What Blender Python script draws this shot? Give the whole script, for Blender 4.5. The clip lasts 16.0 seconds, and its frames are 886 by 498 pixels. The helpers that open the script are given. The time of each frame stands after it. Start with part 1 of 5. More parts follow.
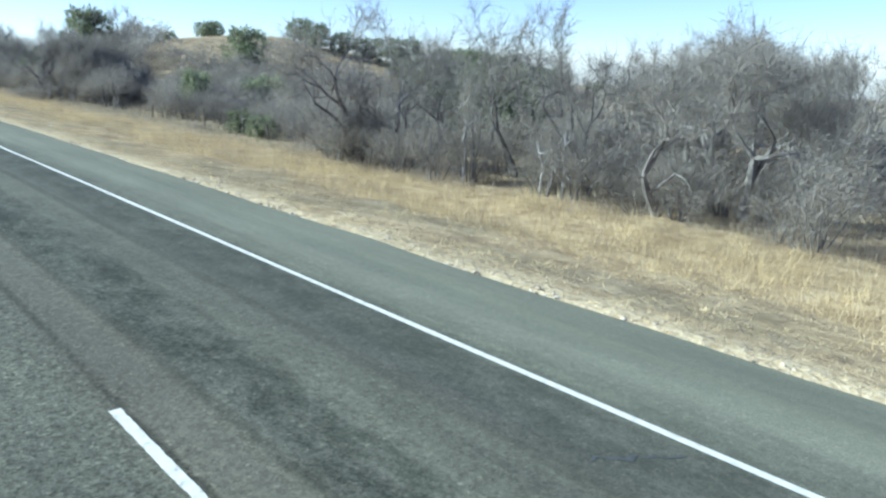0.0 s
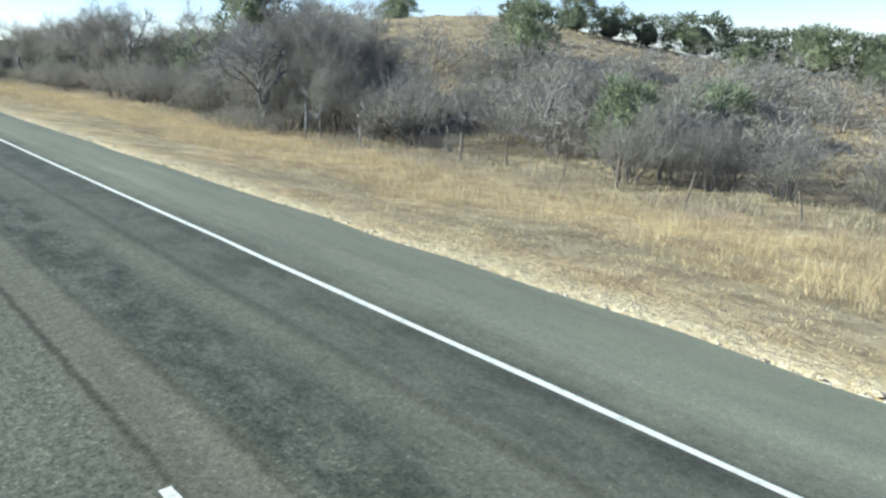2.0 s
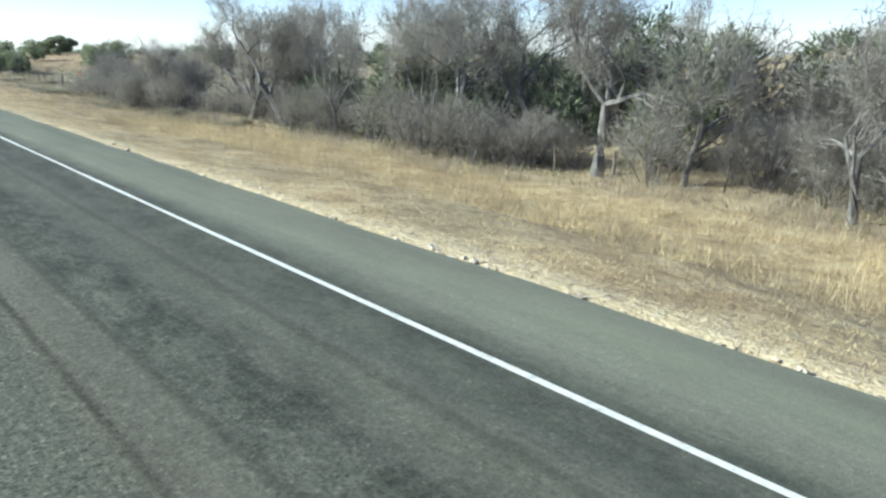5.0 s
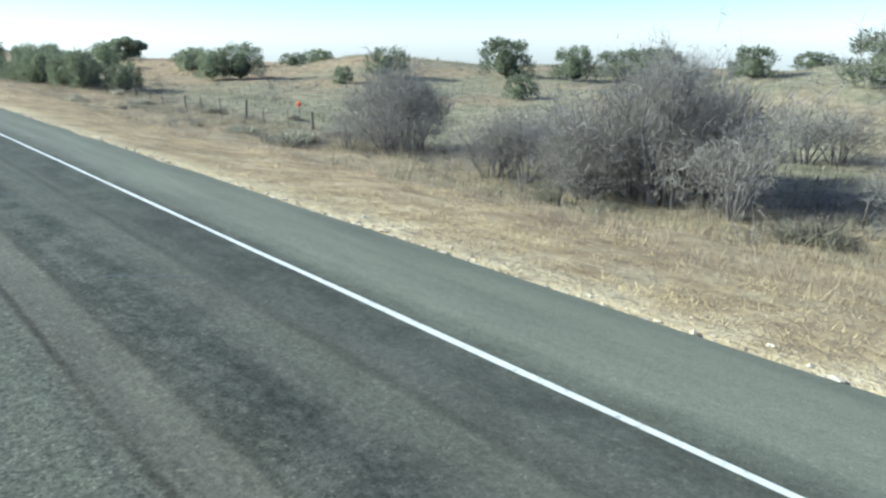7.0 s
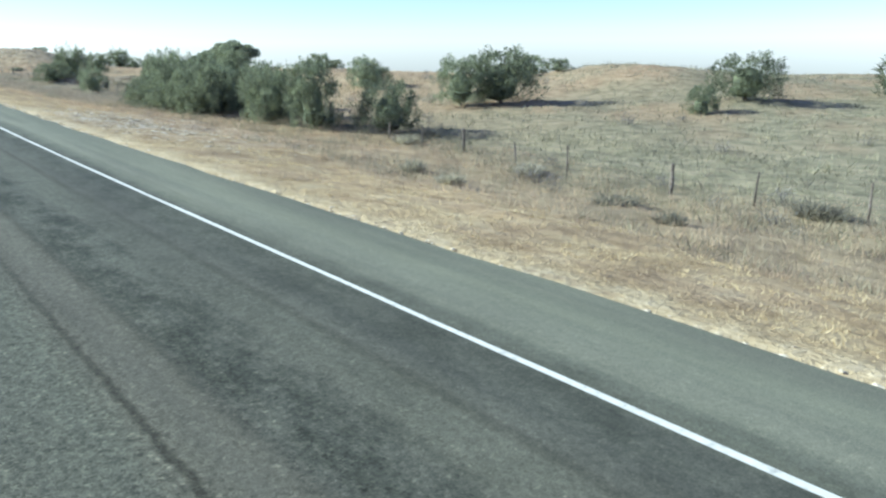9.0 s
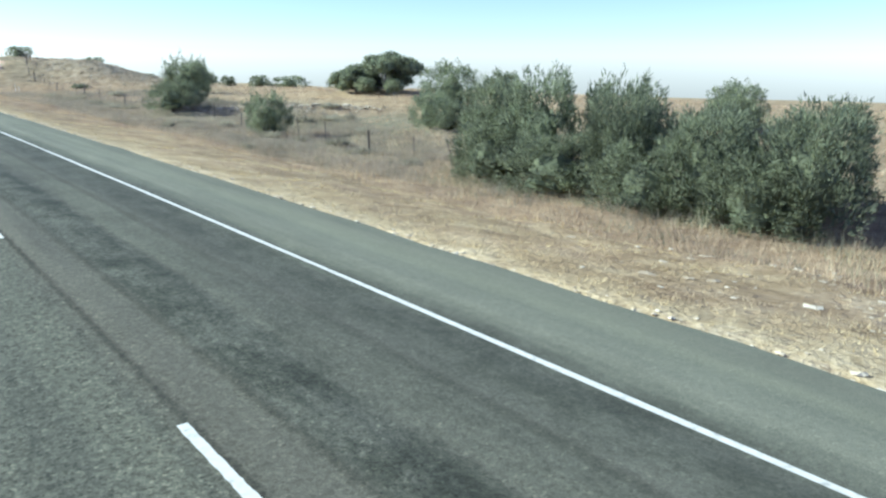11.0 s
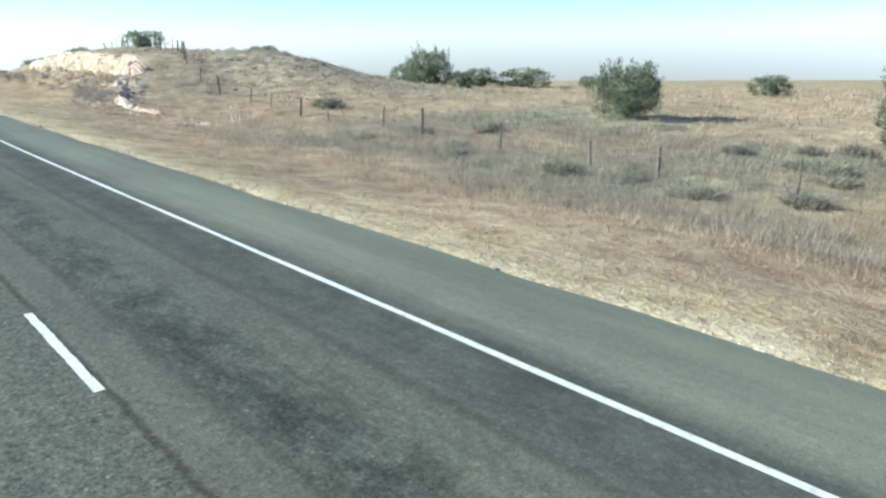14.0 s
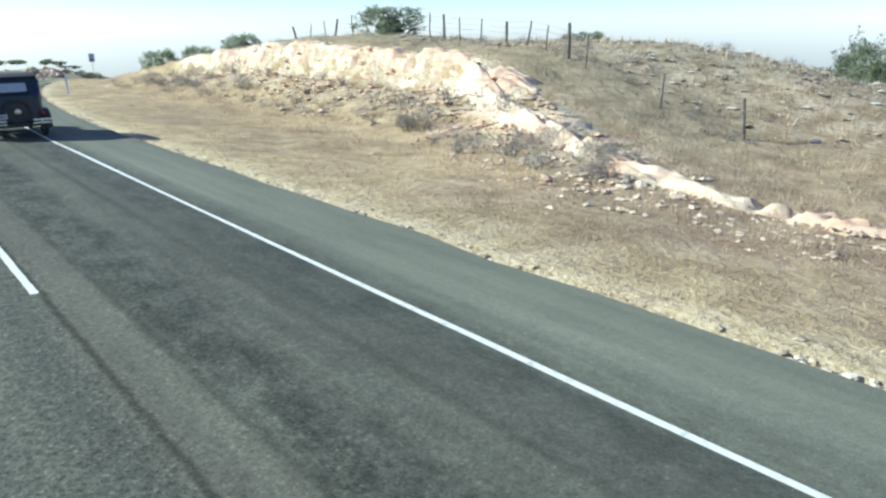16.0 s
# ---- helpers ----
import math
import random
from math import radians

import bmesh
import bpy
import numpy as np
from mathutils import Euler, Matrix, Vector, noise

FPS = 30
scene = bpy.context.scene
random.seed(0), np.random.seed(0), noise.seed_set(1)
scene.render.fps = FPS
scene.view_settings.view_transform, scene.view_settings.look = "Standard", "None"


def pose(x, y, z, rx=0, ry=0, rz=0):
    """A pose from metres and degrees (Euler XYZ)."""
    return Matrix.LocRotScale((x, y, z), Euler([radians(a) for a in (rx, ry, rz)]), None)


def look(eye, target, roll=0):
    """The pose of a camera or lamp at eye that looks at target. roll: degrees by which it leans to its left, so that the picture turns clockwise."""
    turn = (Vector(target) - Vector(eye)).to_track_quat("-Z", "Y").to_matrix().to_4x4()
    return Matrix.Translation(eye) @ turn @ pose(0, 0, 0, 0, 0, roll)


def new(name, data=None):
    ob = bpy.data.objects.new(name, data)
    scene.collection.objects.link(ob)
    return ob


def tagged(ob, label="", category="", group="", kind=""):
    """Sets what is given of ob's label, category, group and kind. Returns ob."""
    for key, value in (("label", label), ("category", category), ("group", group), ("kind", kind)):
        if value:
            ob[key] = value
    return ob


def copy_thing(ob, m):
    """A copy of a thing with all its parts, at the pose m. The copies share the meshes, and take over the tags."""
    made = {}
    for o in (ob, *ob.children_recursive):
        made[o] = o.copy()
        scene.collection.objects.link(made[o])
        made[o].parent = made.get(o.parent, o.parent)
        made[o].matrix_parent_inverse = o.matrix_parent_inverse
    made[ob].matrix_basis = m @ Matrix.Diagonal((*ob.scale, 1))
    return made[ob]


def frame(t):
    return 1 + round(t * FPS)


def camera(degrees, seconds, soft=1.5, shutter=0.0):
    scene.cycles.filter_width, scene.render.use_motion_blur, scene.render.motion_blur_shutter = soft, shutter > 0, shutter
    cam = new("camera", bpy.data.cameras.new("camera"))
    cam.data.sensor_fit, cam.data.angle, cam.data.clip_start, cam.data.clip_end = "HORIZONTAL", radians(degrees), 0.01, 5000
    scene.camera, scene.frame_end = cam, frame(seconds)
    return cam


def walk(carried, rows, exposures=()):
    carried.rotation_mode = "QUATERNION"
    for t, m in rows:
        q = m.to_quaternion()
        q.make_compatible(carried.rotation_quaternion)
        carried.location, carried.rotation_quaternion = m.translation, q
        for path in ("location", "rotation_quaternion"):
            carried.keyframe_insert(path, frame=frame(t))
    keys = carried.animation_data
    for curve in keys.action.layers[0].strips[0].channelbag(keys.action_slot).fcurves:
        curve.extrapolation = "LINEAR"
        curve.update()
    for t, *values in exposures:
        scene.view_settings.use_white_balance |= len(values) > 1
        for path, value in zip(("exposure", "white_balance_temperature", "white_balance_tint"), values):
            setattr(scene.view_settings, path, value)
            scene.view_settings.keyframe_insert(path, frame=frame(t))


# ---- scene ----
cam = camera(62.00, 16.0, soft=2.4)
# the camera rides in the left lane, about 3.4 m up, looking ahead and to the right
PATH = [
    (0, pose(-1.982, -6.773, 3.298, 75.358, -1.110, -41.903)),
    (0.5, pose(-1.821, 5.786, 3.313, 74.831, -0.782, -41.527)),
    (1, pose(-1.822, 18.292, 3.342, 75.218, -0.945, -41.135)),
    (1.5, pose(-1.735, 30.756, 3.410, 75.269, -0.407, -40.846)),
    (2, pose(-1.670, 43.420, 3.445, 74.035, 0.225, -40.461)),
    (2.5, pose(-1.690, 55.849, 3.419, 73.867, 0.540, -40.235)),
    (3, pose(-1.679, 68.093, 3.405, 73.461, 0.559, -40.106)),
    (3.5, pose(-1.772, 80.371, 3.394, 74.114, 0.627, -40.038)),
    (4, pose(-1.769, 92.650, 3.379, 74.271, 0.486, -40.284)),
    (4.5, pose(-1.828, 104.961, 3.350, 73.945, 0.006, -40.949)),
    (7, pose(-1.657, 166.945, 3.361, 73.998, 0.199, -40.733)),
    (7.5, pose(-1.548, 179.225, 3.396, 73.982, 0.462, -40.359)),
    (8, pose(-1.446, 191.287, 3.350, 74.164, 0.766, -39.729)),
    (10.5, pose(-1.333, 250.518, 3.303, 74.736, -0.105, -40.538)),
    (11, pose(-1.093, 261.965, 3.295, 75.357, -0.220, -40.235)),
    (11.5, pose(-0.898, 273.910, 3.392, 74.810, -0.098, -40.199)),
    (12, pose(-0.724, 285.320, 3.378, 74.922, -0.158, -40.460)),
    (12.5, pose(-0.527, 296.585, 3.357, 74.820, 0.255, -40.617)),
    (13, pose(-0.299, 307.776, 3.354, 74.315, 0.322, -40.581)),
    (13.5, pose(-0.186, 319.008, 3.340, 74.496, 0.219, -40.523)),
    (14, pose(-0.183, 330.722, 3.455, 74.028, 0.866, -40.246)),
    (14.5, pose(-0.146, 342.146, 3.404, 73.858, 0.439, -39.946)),
    (15, pose(-0.181, 353.443, 3.418, 73.641, 0.949, -39.634)),
    (15.5, pose(-0.194, 364.695, 3.419, 73.330, 1.061, -39.394)),
    (16, pose(-0.330, 375.978, 3.517, 73.113, 0.735, -39.191)),
]

walk(cam, PATH, exposures=[(0, 1.12, 5150, -9), (2, 1.12, 5550, -8), (4.7, 1.12, 5550, -8), (7, 1.12, 5300, -8), (13, 1.12, 5300, -8), (16, 1.08, 5300, -8)])

# ---- light: a clear winter day, low sun ahead and to the left ----
SUN_ELEV, SUN_BEARING = 28.0, -46.0
world = bpy.data.worlds.new("world")
scene.world = world
world.use_nodes = True
wn, wl = world.node_tree.nodes, world.node_tree.links
sky = wn.new("ShaderNodeTexSky")
sky.sky_type, sky.sun_disc = "NISHITA", False
sky.sun_elevation, sky.sun_rotation = radians(SUN_ELEV), radians(SUN_BEARING)
sky.altitude, sky.air_density, sky.dust_density, sky.ozone_density = 1500, 1.0, 0.3, 4.5
wn["Background"].inputs["Strength"].default_value = 0.150
haze = wn.new("ShaderNodeHueSaturation")
haze.inputs["Hue"].default_value, haze.inputs["Saturation"].default_value, haze.inputs["Value"].default_value = 0.526, 0.85, 1.275
wl.new(sky.outputs["Color"], haze.inputs["Color"])
# the air whitens towards the horizon
to_sky = wn.new("ShaderNodeSeparateXYZ")
wl.new(wn.new("ShaderNodeTexCoord").outputs["Generated"], to_sky.inputs[0])
low = wn.new("ShaderNodeValToRGB")
low.color_ramp.elements[0].position, low.color_ramp.elements[0].color = 0.0, (0.515, 0.450, 0.500, 1)
low.color_ramp.elements[1].position, low.color_ramp.elements[1].color = 0.15, (0.50, 0.50, 0.50, 1)
low.color_ramp.elements.new(0.06).color = (0.500, 0.465, 0.488, 1)
wl.new(to_sky.outputs["Z"], low.inputs[0])
whiten = wn.new("ShaderNodeVectorMath")
whiten.operation = "MULTIPLY"
wl.new(haze.outputs["Color"], whiten.inputs[0])
wl.new(low.outputs[0], whiten.inputs[1])
wl.new(whiten.outputs[0], wn["Background"].inputs["Color"])
sun = new("sun", bpy.data.lights.new("sun", "SUN"))
sun.data.energy, sun.data.angle, sun.data.color = 4.5, radians(0.55), (1.0, 0.95, 0.87)
_b, _e = radians(SUN_BEARING), radians(SUN_ELEV)
_to = Vector((math.sin(_b) * math.cos(_e), math.cos(_b) * math.cos(_e), math.sin(_e)))
sun.matrix_basis = look(_to * 400, (0, 0, 0))


# ---- small tools ----
def mesh_of(name, verts, faces):
    """A mesh from an (n, 3) array and an (m, 3) or (m, 4) array of corners."""
    me = bpy.data.meshes.new(name)
    verts, faces = np.asarray(verts, np.float32), np.asarray(faces, np.int32)
    k = faces.shape[1]
    me.vertices.add(len(verts))
    me.vertices.foreach_set("co", verts.ravel())
    me.loops.add(faces.size)
    me.loops.foreach_set("vertex_index", faces.ravel())
    me.polygons.add(len(faces))
    me.polygons.foreach_set("loop_start", np.arange(0, faces.size, k, dtype=np.int32))
    me.polygons.foreach_set("use_smooth", np.zeros(len(faces), bool))
    me.update(calc_edges=True)
    me.validate()
    return me


def smooth(me):
    me.polygons.foreach_set("use_smooth", np.ones(len(me.polygons), bool))
    return me


def put(name, me, material, parent=None, label="", m=None):
    ob = new(name, me)
    if material and not me.materials:
        me.materials.append(material)
    if parent:
        ob.parent = parent
    if m is not None:
        ob.matrix_basis = m
    if label:
        ob["label"] = label
    return ob


def part(name, bm, material, parent, label="", m=None):
    me = bpy.data.meshes.new(name)
    bm.to_mesh(me)
    bm.free()
    return put(name, me, material, parent, label, m)


def box(bm, x0, x1, y0, y1, z0, z1, bevel=0.0):
    r = bmesh.ops.create_cube(bm, size=1.0)
    bmesh.ops.transform(bm, matrix=Matrix.Translation(((x0 + x1) / 2, (y0 + y1) / 2, (z0 + z1) / 2)) @ Matrix.Diagonal((x1 - x0, y1 - y0, z1 - z0, 1)), verts=r["verts"])
    if bevel:
        es = list({e for v in r["verts"] for e in v.link_edges})
        bmesh.ops.bevel(bm, geom=es, offset=bevel, segments=2, affect="EDGES")
    return bm


def tube(bm, pts, radii, sides=6, cap=True):
    """A tapered tube along points."""
    rings = []
    for i, p in enumerate(pts):
        a = Vector(pts[max(i - 1, 0)])
        b = Vector(pts[min(i + 1, len(pts) - 1)])
        q = (b - a).to_track_quat("Z", "Y")
        rings.append([bm.verts.new(Vector(p) + q @ Vector((math.cos(2 * math.pi * k / sides) * radii[i], math.sin(2 * math.pi * k / sides) * radii[i], 0))) for k in range(sides)])
    for r0, r1 in zip(rings, rings[1:]):
        for k in range(sides):
            bm.faces.new((r0[k], r0[(k + 1) % sides], r1[(k + 1) % sides], r1[k]))
    if cap:
        bm.faces.new(rings[-1])
        bm.faces.new(rings[0][::-1])
    return bm


def smoothstep(a, b, v):
    u = np.clip((np.asarray(v, float) - a) / (b - a), 0, 1)
    return u * u * (3 - 2 * u)


# ---- plan: the road's line and the lie of the land ----
LANE, EDGE = 3.66, 5.89
BEND = [-0.41, 0.0, 0.0, -0.25, -0.29, -0.19, 0.13, 0.48, 1.28, 1.65, 1.35, 1.38, 1.85, 2.32]


def road_x(y):
    """How far the lane line has wandered from x = 0."""
    y = np.asarray(y, float)
    k = np.array(BEND)
    u = np.clip((y + 40) / 40, 1, len(k) - 3 - 1e-6)
    i = u.astype(int)
    t = u - i
    a, b, c, d = k[i - 1], k[i], k[i + 1], k[i + 2]
    base = b + 0.5 * t * (c - a + t * (2 * a - 5 * b + 4 * c - d + t * (3 * (b - c) + d - a)))
    over = np.clip(y - 402, 0, 90)
    return base + over ** 2 / 300 + np.clip(y - 492, 0, 1e9) * 0.6


def road_z(y):
    over = np.clip(np.asarray(y, float) - 410, 0, 1e9)
    return -np.where(over < 90, over ** 2 / 2000, 4.05 + (over - 90) * 0.09)


COLS = np.array([5.9, 8, 11, 15, 20, 26, 36, 55, 80, 120])
STATIONS = [
    (-40, (-.08, -.4, -1.0, -1.8, -2.4, -2.8, -2.8, -2.5, -2.0, -2.0)),
    (20, (-.08, -.4, -1.0, -1.8, -2.4, -2.8, -2.9, -2.5, -2.0, -2.0)),
    (60, (-.08, -.4, -1.0, -1.8, -2.5, -3.0, -3.3, -2.8, -2.2, -2.2)),
    (120, (-.08, -.4, -1.0, -1.8, -2.4, -2.6, -2.6, -2.6, -2.2, -2.2)),
    (180, (-.08, -.4, -1.0, -1.9, -2.6, -2.9, -2.9, -2.5, -2.0, -3.0)),
    (215, (-.08, -.4, -1.0, -1.9, -2.6, -3.0, -3.0, -2.7, -2.5, -3.2)),
    (260, (-.08, -.35, -.8, -1.5, -2.1, -2.4, -2.3, -2.0, -1.8, -2.2)),
    (300, (-.08, -.4, -1.0, -1.7, -2.4, -2.7, -2.5, -1.9, -2.6, -5.0)),
    (340, (-.08, -.4, -1.0, -1.6, -2.1, -2.2, -1.9, -1.2, -2.3, -4.9)),
    (370, (-.08, -.35, -.9, -1.4, -1.8, -1.8, -1.5, -1.9, -3.0, -5.6)),
    (395, (-.08, -.25, -.6, -.95, -1.1, -1.1, -1.3, -2.6, -3.9, -6.2)),
    (430, (-.08, -.2, -.4, -.6, -.7, -.9, -1.5, -3.0, -4.6, -6.8)),
    (500, (-.08, -.2, -.4, -.7, -1.2, -2.0, -3.0, -4.0, -5.0, -7.0)),
]
ST_Y = np.array([s[0] for s in STATIONS], float)
ST_Z = np.array([s[1] for s in STATIONS], float)


def cut_top(y):
    """x of the upper edge of the rock cut."""
    return 19.3 + 0.29 * np.clip(np.asarray(y, float) - 388, 0, 16) - 0.10 * np.clip(np.asarray(y, float) - 412, 0, 60)


def waves(x, y, size, seed):
    """Cheap smooth noise from a few sines, about -1 to 1."""
    rng = np.random.RandomState(seed)
    out = 0
    for k in range(5):
        a, ph = rng.uniform(0, 2 * math.pi), rng.uniform(0, 6.3)
        s = size * rng.uniform(0.6, 1.6)
        out = out + np.sin((x * math.cos(a) + y * math.sin(a)) * 2 * math.pi / s + ph)
    return out / 3.2


def terrain(x, y):
    x, y = np.broadcast_arrays(np.asarray(x, float), np.asarray(y, float))
    d = x - road_x(y)
    yi = np.clip(np.searchsorted(ST_Y, y) - 1, 0, len(ST_Y) - 2)
    f = np.clip((y - ST_Y[yi]) / (ST_Y[yi + 1] - ST_Y[yi]), 0, 1)
    f = f * f * (3 - 2 * f)
    ci = np.clip(np.searchsorted(COLS, d) - 1, 0, len(COLS) - 2)
    g = np.clip((d - COLS[ci]) / (COLS[ci + 1] - COLS[ci]), 0, 1)
    z = (ST_Z[yi, ci] * (1 - g) + ST_Z[yi, ci + 1] * g) * (1 - f) + (ST_Z[yi + 1, ci] * (1 - g) + ST_Z[yi + 1, ci + 1] * g) * f
    z = z + 0.005 * np.clip(d - 8, 0, 80)
    # the cedar hill
    hx, hy = x - 60, y - 114
    z = z + 8.3 * np.exp(-hx ** 2 / np.where(hx < 0, 2 * 24.0 ** 2, 2 * 20.0 ** 2) - hy ** 2 / np.where(hy < 0, 2 * 20.5 ** 2, 2 * 26.0 ** 2)) * smoothstep(24, 44, x)
    # the low rise in the pasture
    px, py = x - 64, y - 192
    z = z + 2.9 * np.exp(-px ** 2 / np.where(px < 0, 2 * 11.0 ** 2, 2 * 25.0 ** 2) - py ** 2 / np.where(py < 0, 2 * 16.0 ** 2, 2 * 11.0 ** 2))
    # the bare hump behind the pasture junipers, and the low rocky bank by the fence
    z = z + 2.3 * np.exp(-(x - 70) ** 2 / (2 * 9.0 ** 2) - (y - 267) ** 2 / (2 * 9.5 ** 2))
    z = z + 0.8 * np.exp(-((y - 329 + 0.5 * (x - 27)) / 3.2) ** 2) * smoothstep(21.5, 26, x) * (1 - smoothstep(36, 44, x))
    # the mound with the rock cut in its flank
    top = cut_top(y) + 0.5 * waves(x * 0, y, 7, 5)
    reach = 0.9 + 3.2 * (1 - smoothstep(393, 406, y))
    flank = 0.42 * smoothstep(top - 6.5, top - 0.9, x) + 0.58 * smoothstep(top - reach, top, x)
    back = smoothstep(27, 37, x)
    z = z + (3.1 * flank + 0.6 * smoothstep(top, top + 5.5, x)) * smoothstep(385 - 9 * back, 407 - 3 * back, y) * (1 - smoothstep(424, 457, y)) * (1 - smoothstep(33, 58, x))
    # roughness of the ground, none beside the pavement
    rough = smoothstep(6.5, 12, d)
    z = z + rough * (0.10 * waves(x, y, 5, 1) + 0.18 * waves(x, y, 17, 2) + 0.04 * waves(x, y, 1.7, 3))
    z = z + road_z(y) * (1 - smoothstep(10, 60, d))
    # beyond the near crest the land falls away all round, with low ridges far off
    far = np.clip(x - 115, 0, 1e9) + np.clip(y - 470, 0, 1e9) * 0.9
    z = z - 0.045 * far
    z = z + 7.5 * np.exp(-((y - 770) / 60) ** 2) * smoothstep(-300, 0, x) * (1 - smoothstep(90, 300, x))
    # under and left of the pavement
    left = d < 5.9
    zl = -0.30 - 0.05 * np.clip(-d - 9, 0, 12) + road_z(y)
    # the bank on the outside of the far bend
    zl = zl + 7.3 * np.exp(-((y - 565) / 15) ** 2) * (1 - smoothstep(38, 58, x)) * smoothstep(-160, -60, x) * smoothstep(9, 16, -d)
    return np.where(left, np.where(d < -9, zl, -0.30 + road_z(y) - 0.02 * far * 0), z)


def ground_z(x, y):
    return float(terrain(np.array([x]), np.array([y]))[0])


# ---- materials ----
def nodes_of(name):
    mat = bpy.data.materials.new(name)
    mat.use_nodes = True
    nt = mat.node_tree
    return mat, nt, nt.nodes["Principled BSDF"]


def add(nt, kind, **props):
    n = nt.nodes.new(kind)
    for k, v in props.items():
        if k in n.inputs:
            n.inputs[k].default_value = v
    return n


def ramp(nt, src, stops):
    r = nt.nodes.new("ShaderNodeValToRGB")
    el = r.color_ramp.elements
    el[0].position, el[0].color = stops[0][0], (*stops[0][1], 1)
    el[1].position, el[1].color = stops[-1][0], (*stops[-1][1], 1)
    for p, c in stops[1:-1]:
        e = el.new(p)
        e.color = (*c, 1)
    nt.links.new(src, r.inputs[0])
    return r


def noise_node(nt, coord, scale, detail=4.0, rough=0.55, stretch=None):
    n = add(nt, "ShaderNodeTexNoise", Scale=scale, Detail=detail, Roughness=rough)
    if stretch:
        mp = nt.nodes.new("ShaderNodeMapping")
        mp.inputs["Scale"].default_value = stretch
        nt.links.new(coord, mp.inputs["Vector"])
        coord = mp.outputs[0]
    nt.links.new(coord, n.inputs["Vector"])
    return n


def mix(nt, fac, a, b, mode="MIX"):
    m = nt.nodes.new("ShaderNodeMix")
    m.data_type, m.blend_type = "RGBA", mode
    for sock, v in ((m.inputs[0], fac), (m.inputs[6], a), (m.inputs[7], b)):
        if isinstance(v, (int, float)):
            sock.default_value = v
        elif isinstance(v, tuple):
            sock.default_value = (*v, 1)
        else:
            nt.links.new(v, sock)
    return m.outputs[2]


def bump(nt, height, bsdf, strength=0.4, distance=0.02):
    b = add(nt, "ShaderNodeBump", Strength=strength, Distance=distance)
    nt.links.new(height, b.inputs["Height"])
    nt.links.new(b.outputs[0], bsdf.inputs["Normal"])


def plain(name, stops, scale=3.0, rough=0.8, metal=0.0, bump_s=0.2, fine=40.0, per_object=0.0):
    mat, nt, bs = nodes_of(name)
    co = nt.nodes.new("ShaderNodeTexCoord").outputs["Object"]
    n = noise_node(nt, co, scale, 6)
    c = ramp(nt, n.outputs["Fac"], stops).outputs[0]
    if per_object:
        oi = nt.nodes.new("ShaderNodeObjectInfo")
        hs = nt.nodes.new("ShaderNodeHueSaturation")
        mr = add(nt, "ShaderNodeMapRange")
        mr.inputs["To Min"].default_value, mr.inputs["To Max"].default_value = 1 - per_object, 1 + per_object
        nt.links.new(oi.outputs["Random"], mr.inputs["Value"])
        nt.links.new(mr.outputs[0], hs.inputs["Value"])
        nt.links.new(c, hs.inputs["Color"])
        c = hs.outputs[0]
    nt.links.new(c, bs.inputs["Base Color"])
    bs.inputs["Roughness"].default_value, bs.inputs["Metallic"].default_value = rough, metal
    if bump_s:
        bump(nt, noise_node(nt, co, fine, 3).outputs["Fac"], bs, bump_s, 0.01)
    return mat


def leafy(name, stops, rough=0.6, trans=0.15, per_object=0.15, mottle=0.0, lump_size=1.6):
    """Blades, leaves and twigs: colour varies from piece to piece, and in soft patches through a plant."""
    mat, nt, bs = nodes_of(name)
    ge = nt.nodes.new("ShaderNodeNewGeometry")
    oi = nt.nodes.new("ShaderNodeObjectInfo")
    c = ramp(nt, ge.outputs["Random Per Island"], stops).outputs[0]
    if mottle:
        lump = noise_node(nt, nt.nodes.new("ShaderNodeTexCoord").outputs["Object"], lump_size, 4).outputs["Fac"]
        lo, hi = 1 - mottle, 1 + mottle
        c = mix(nt, 1.0, c, ramp(nt, lump, [(0.35, (lo, lo, lo * 1.04)), (0.65, (hi, hi, hi * 0.92))]).outputs[0], "MULTIPLY")
    hs = nt.nodes.new("ShaderNodeHueSaturation")
    mr = add(nt, "ShaderNodeMapRange")
    mr.inputs["To Min"].default_value, mr.inputs["To Max"].default_value = 1 - per_object, 1 + per_object
    nt.links.new(oi.outputs["Random"], mr.inputs["Value"])
    nt.links.new(mr.outputs[0], hs.inputs["Value"])
    nt.links.new(c, hs.inputs["Color"])
    nt.links.new(hs.outputs[0], bs.inputs["Base Color"])
    bs.inputs["Roughness"].default_value = rough
    bs.inputs["Specular IOR Level"].default_value = 0.25
    if trans:
        tr = nt.nodes.new("ShaderNodeBsdfTranslucent")
        nt.links.new(hs.outputs[0], tr.inputs["Color"])
        mx = nt.nodes.new("ShaderNodeMixShader")
        mx.inputs[0].default_value = trans
        nt.links.new(bs.outputs[0], mx.inputs[1])
        nt.links.new(tr.outputs[0], mx.inputs[2])
        nt.links.new(mx.outputs[0], nt.nodes["Material Output"].inputs["Surface"])
    return mat


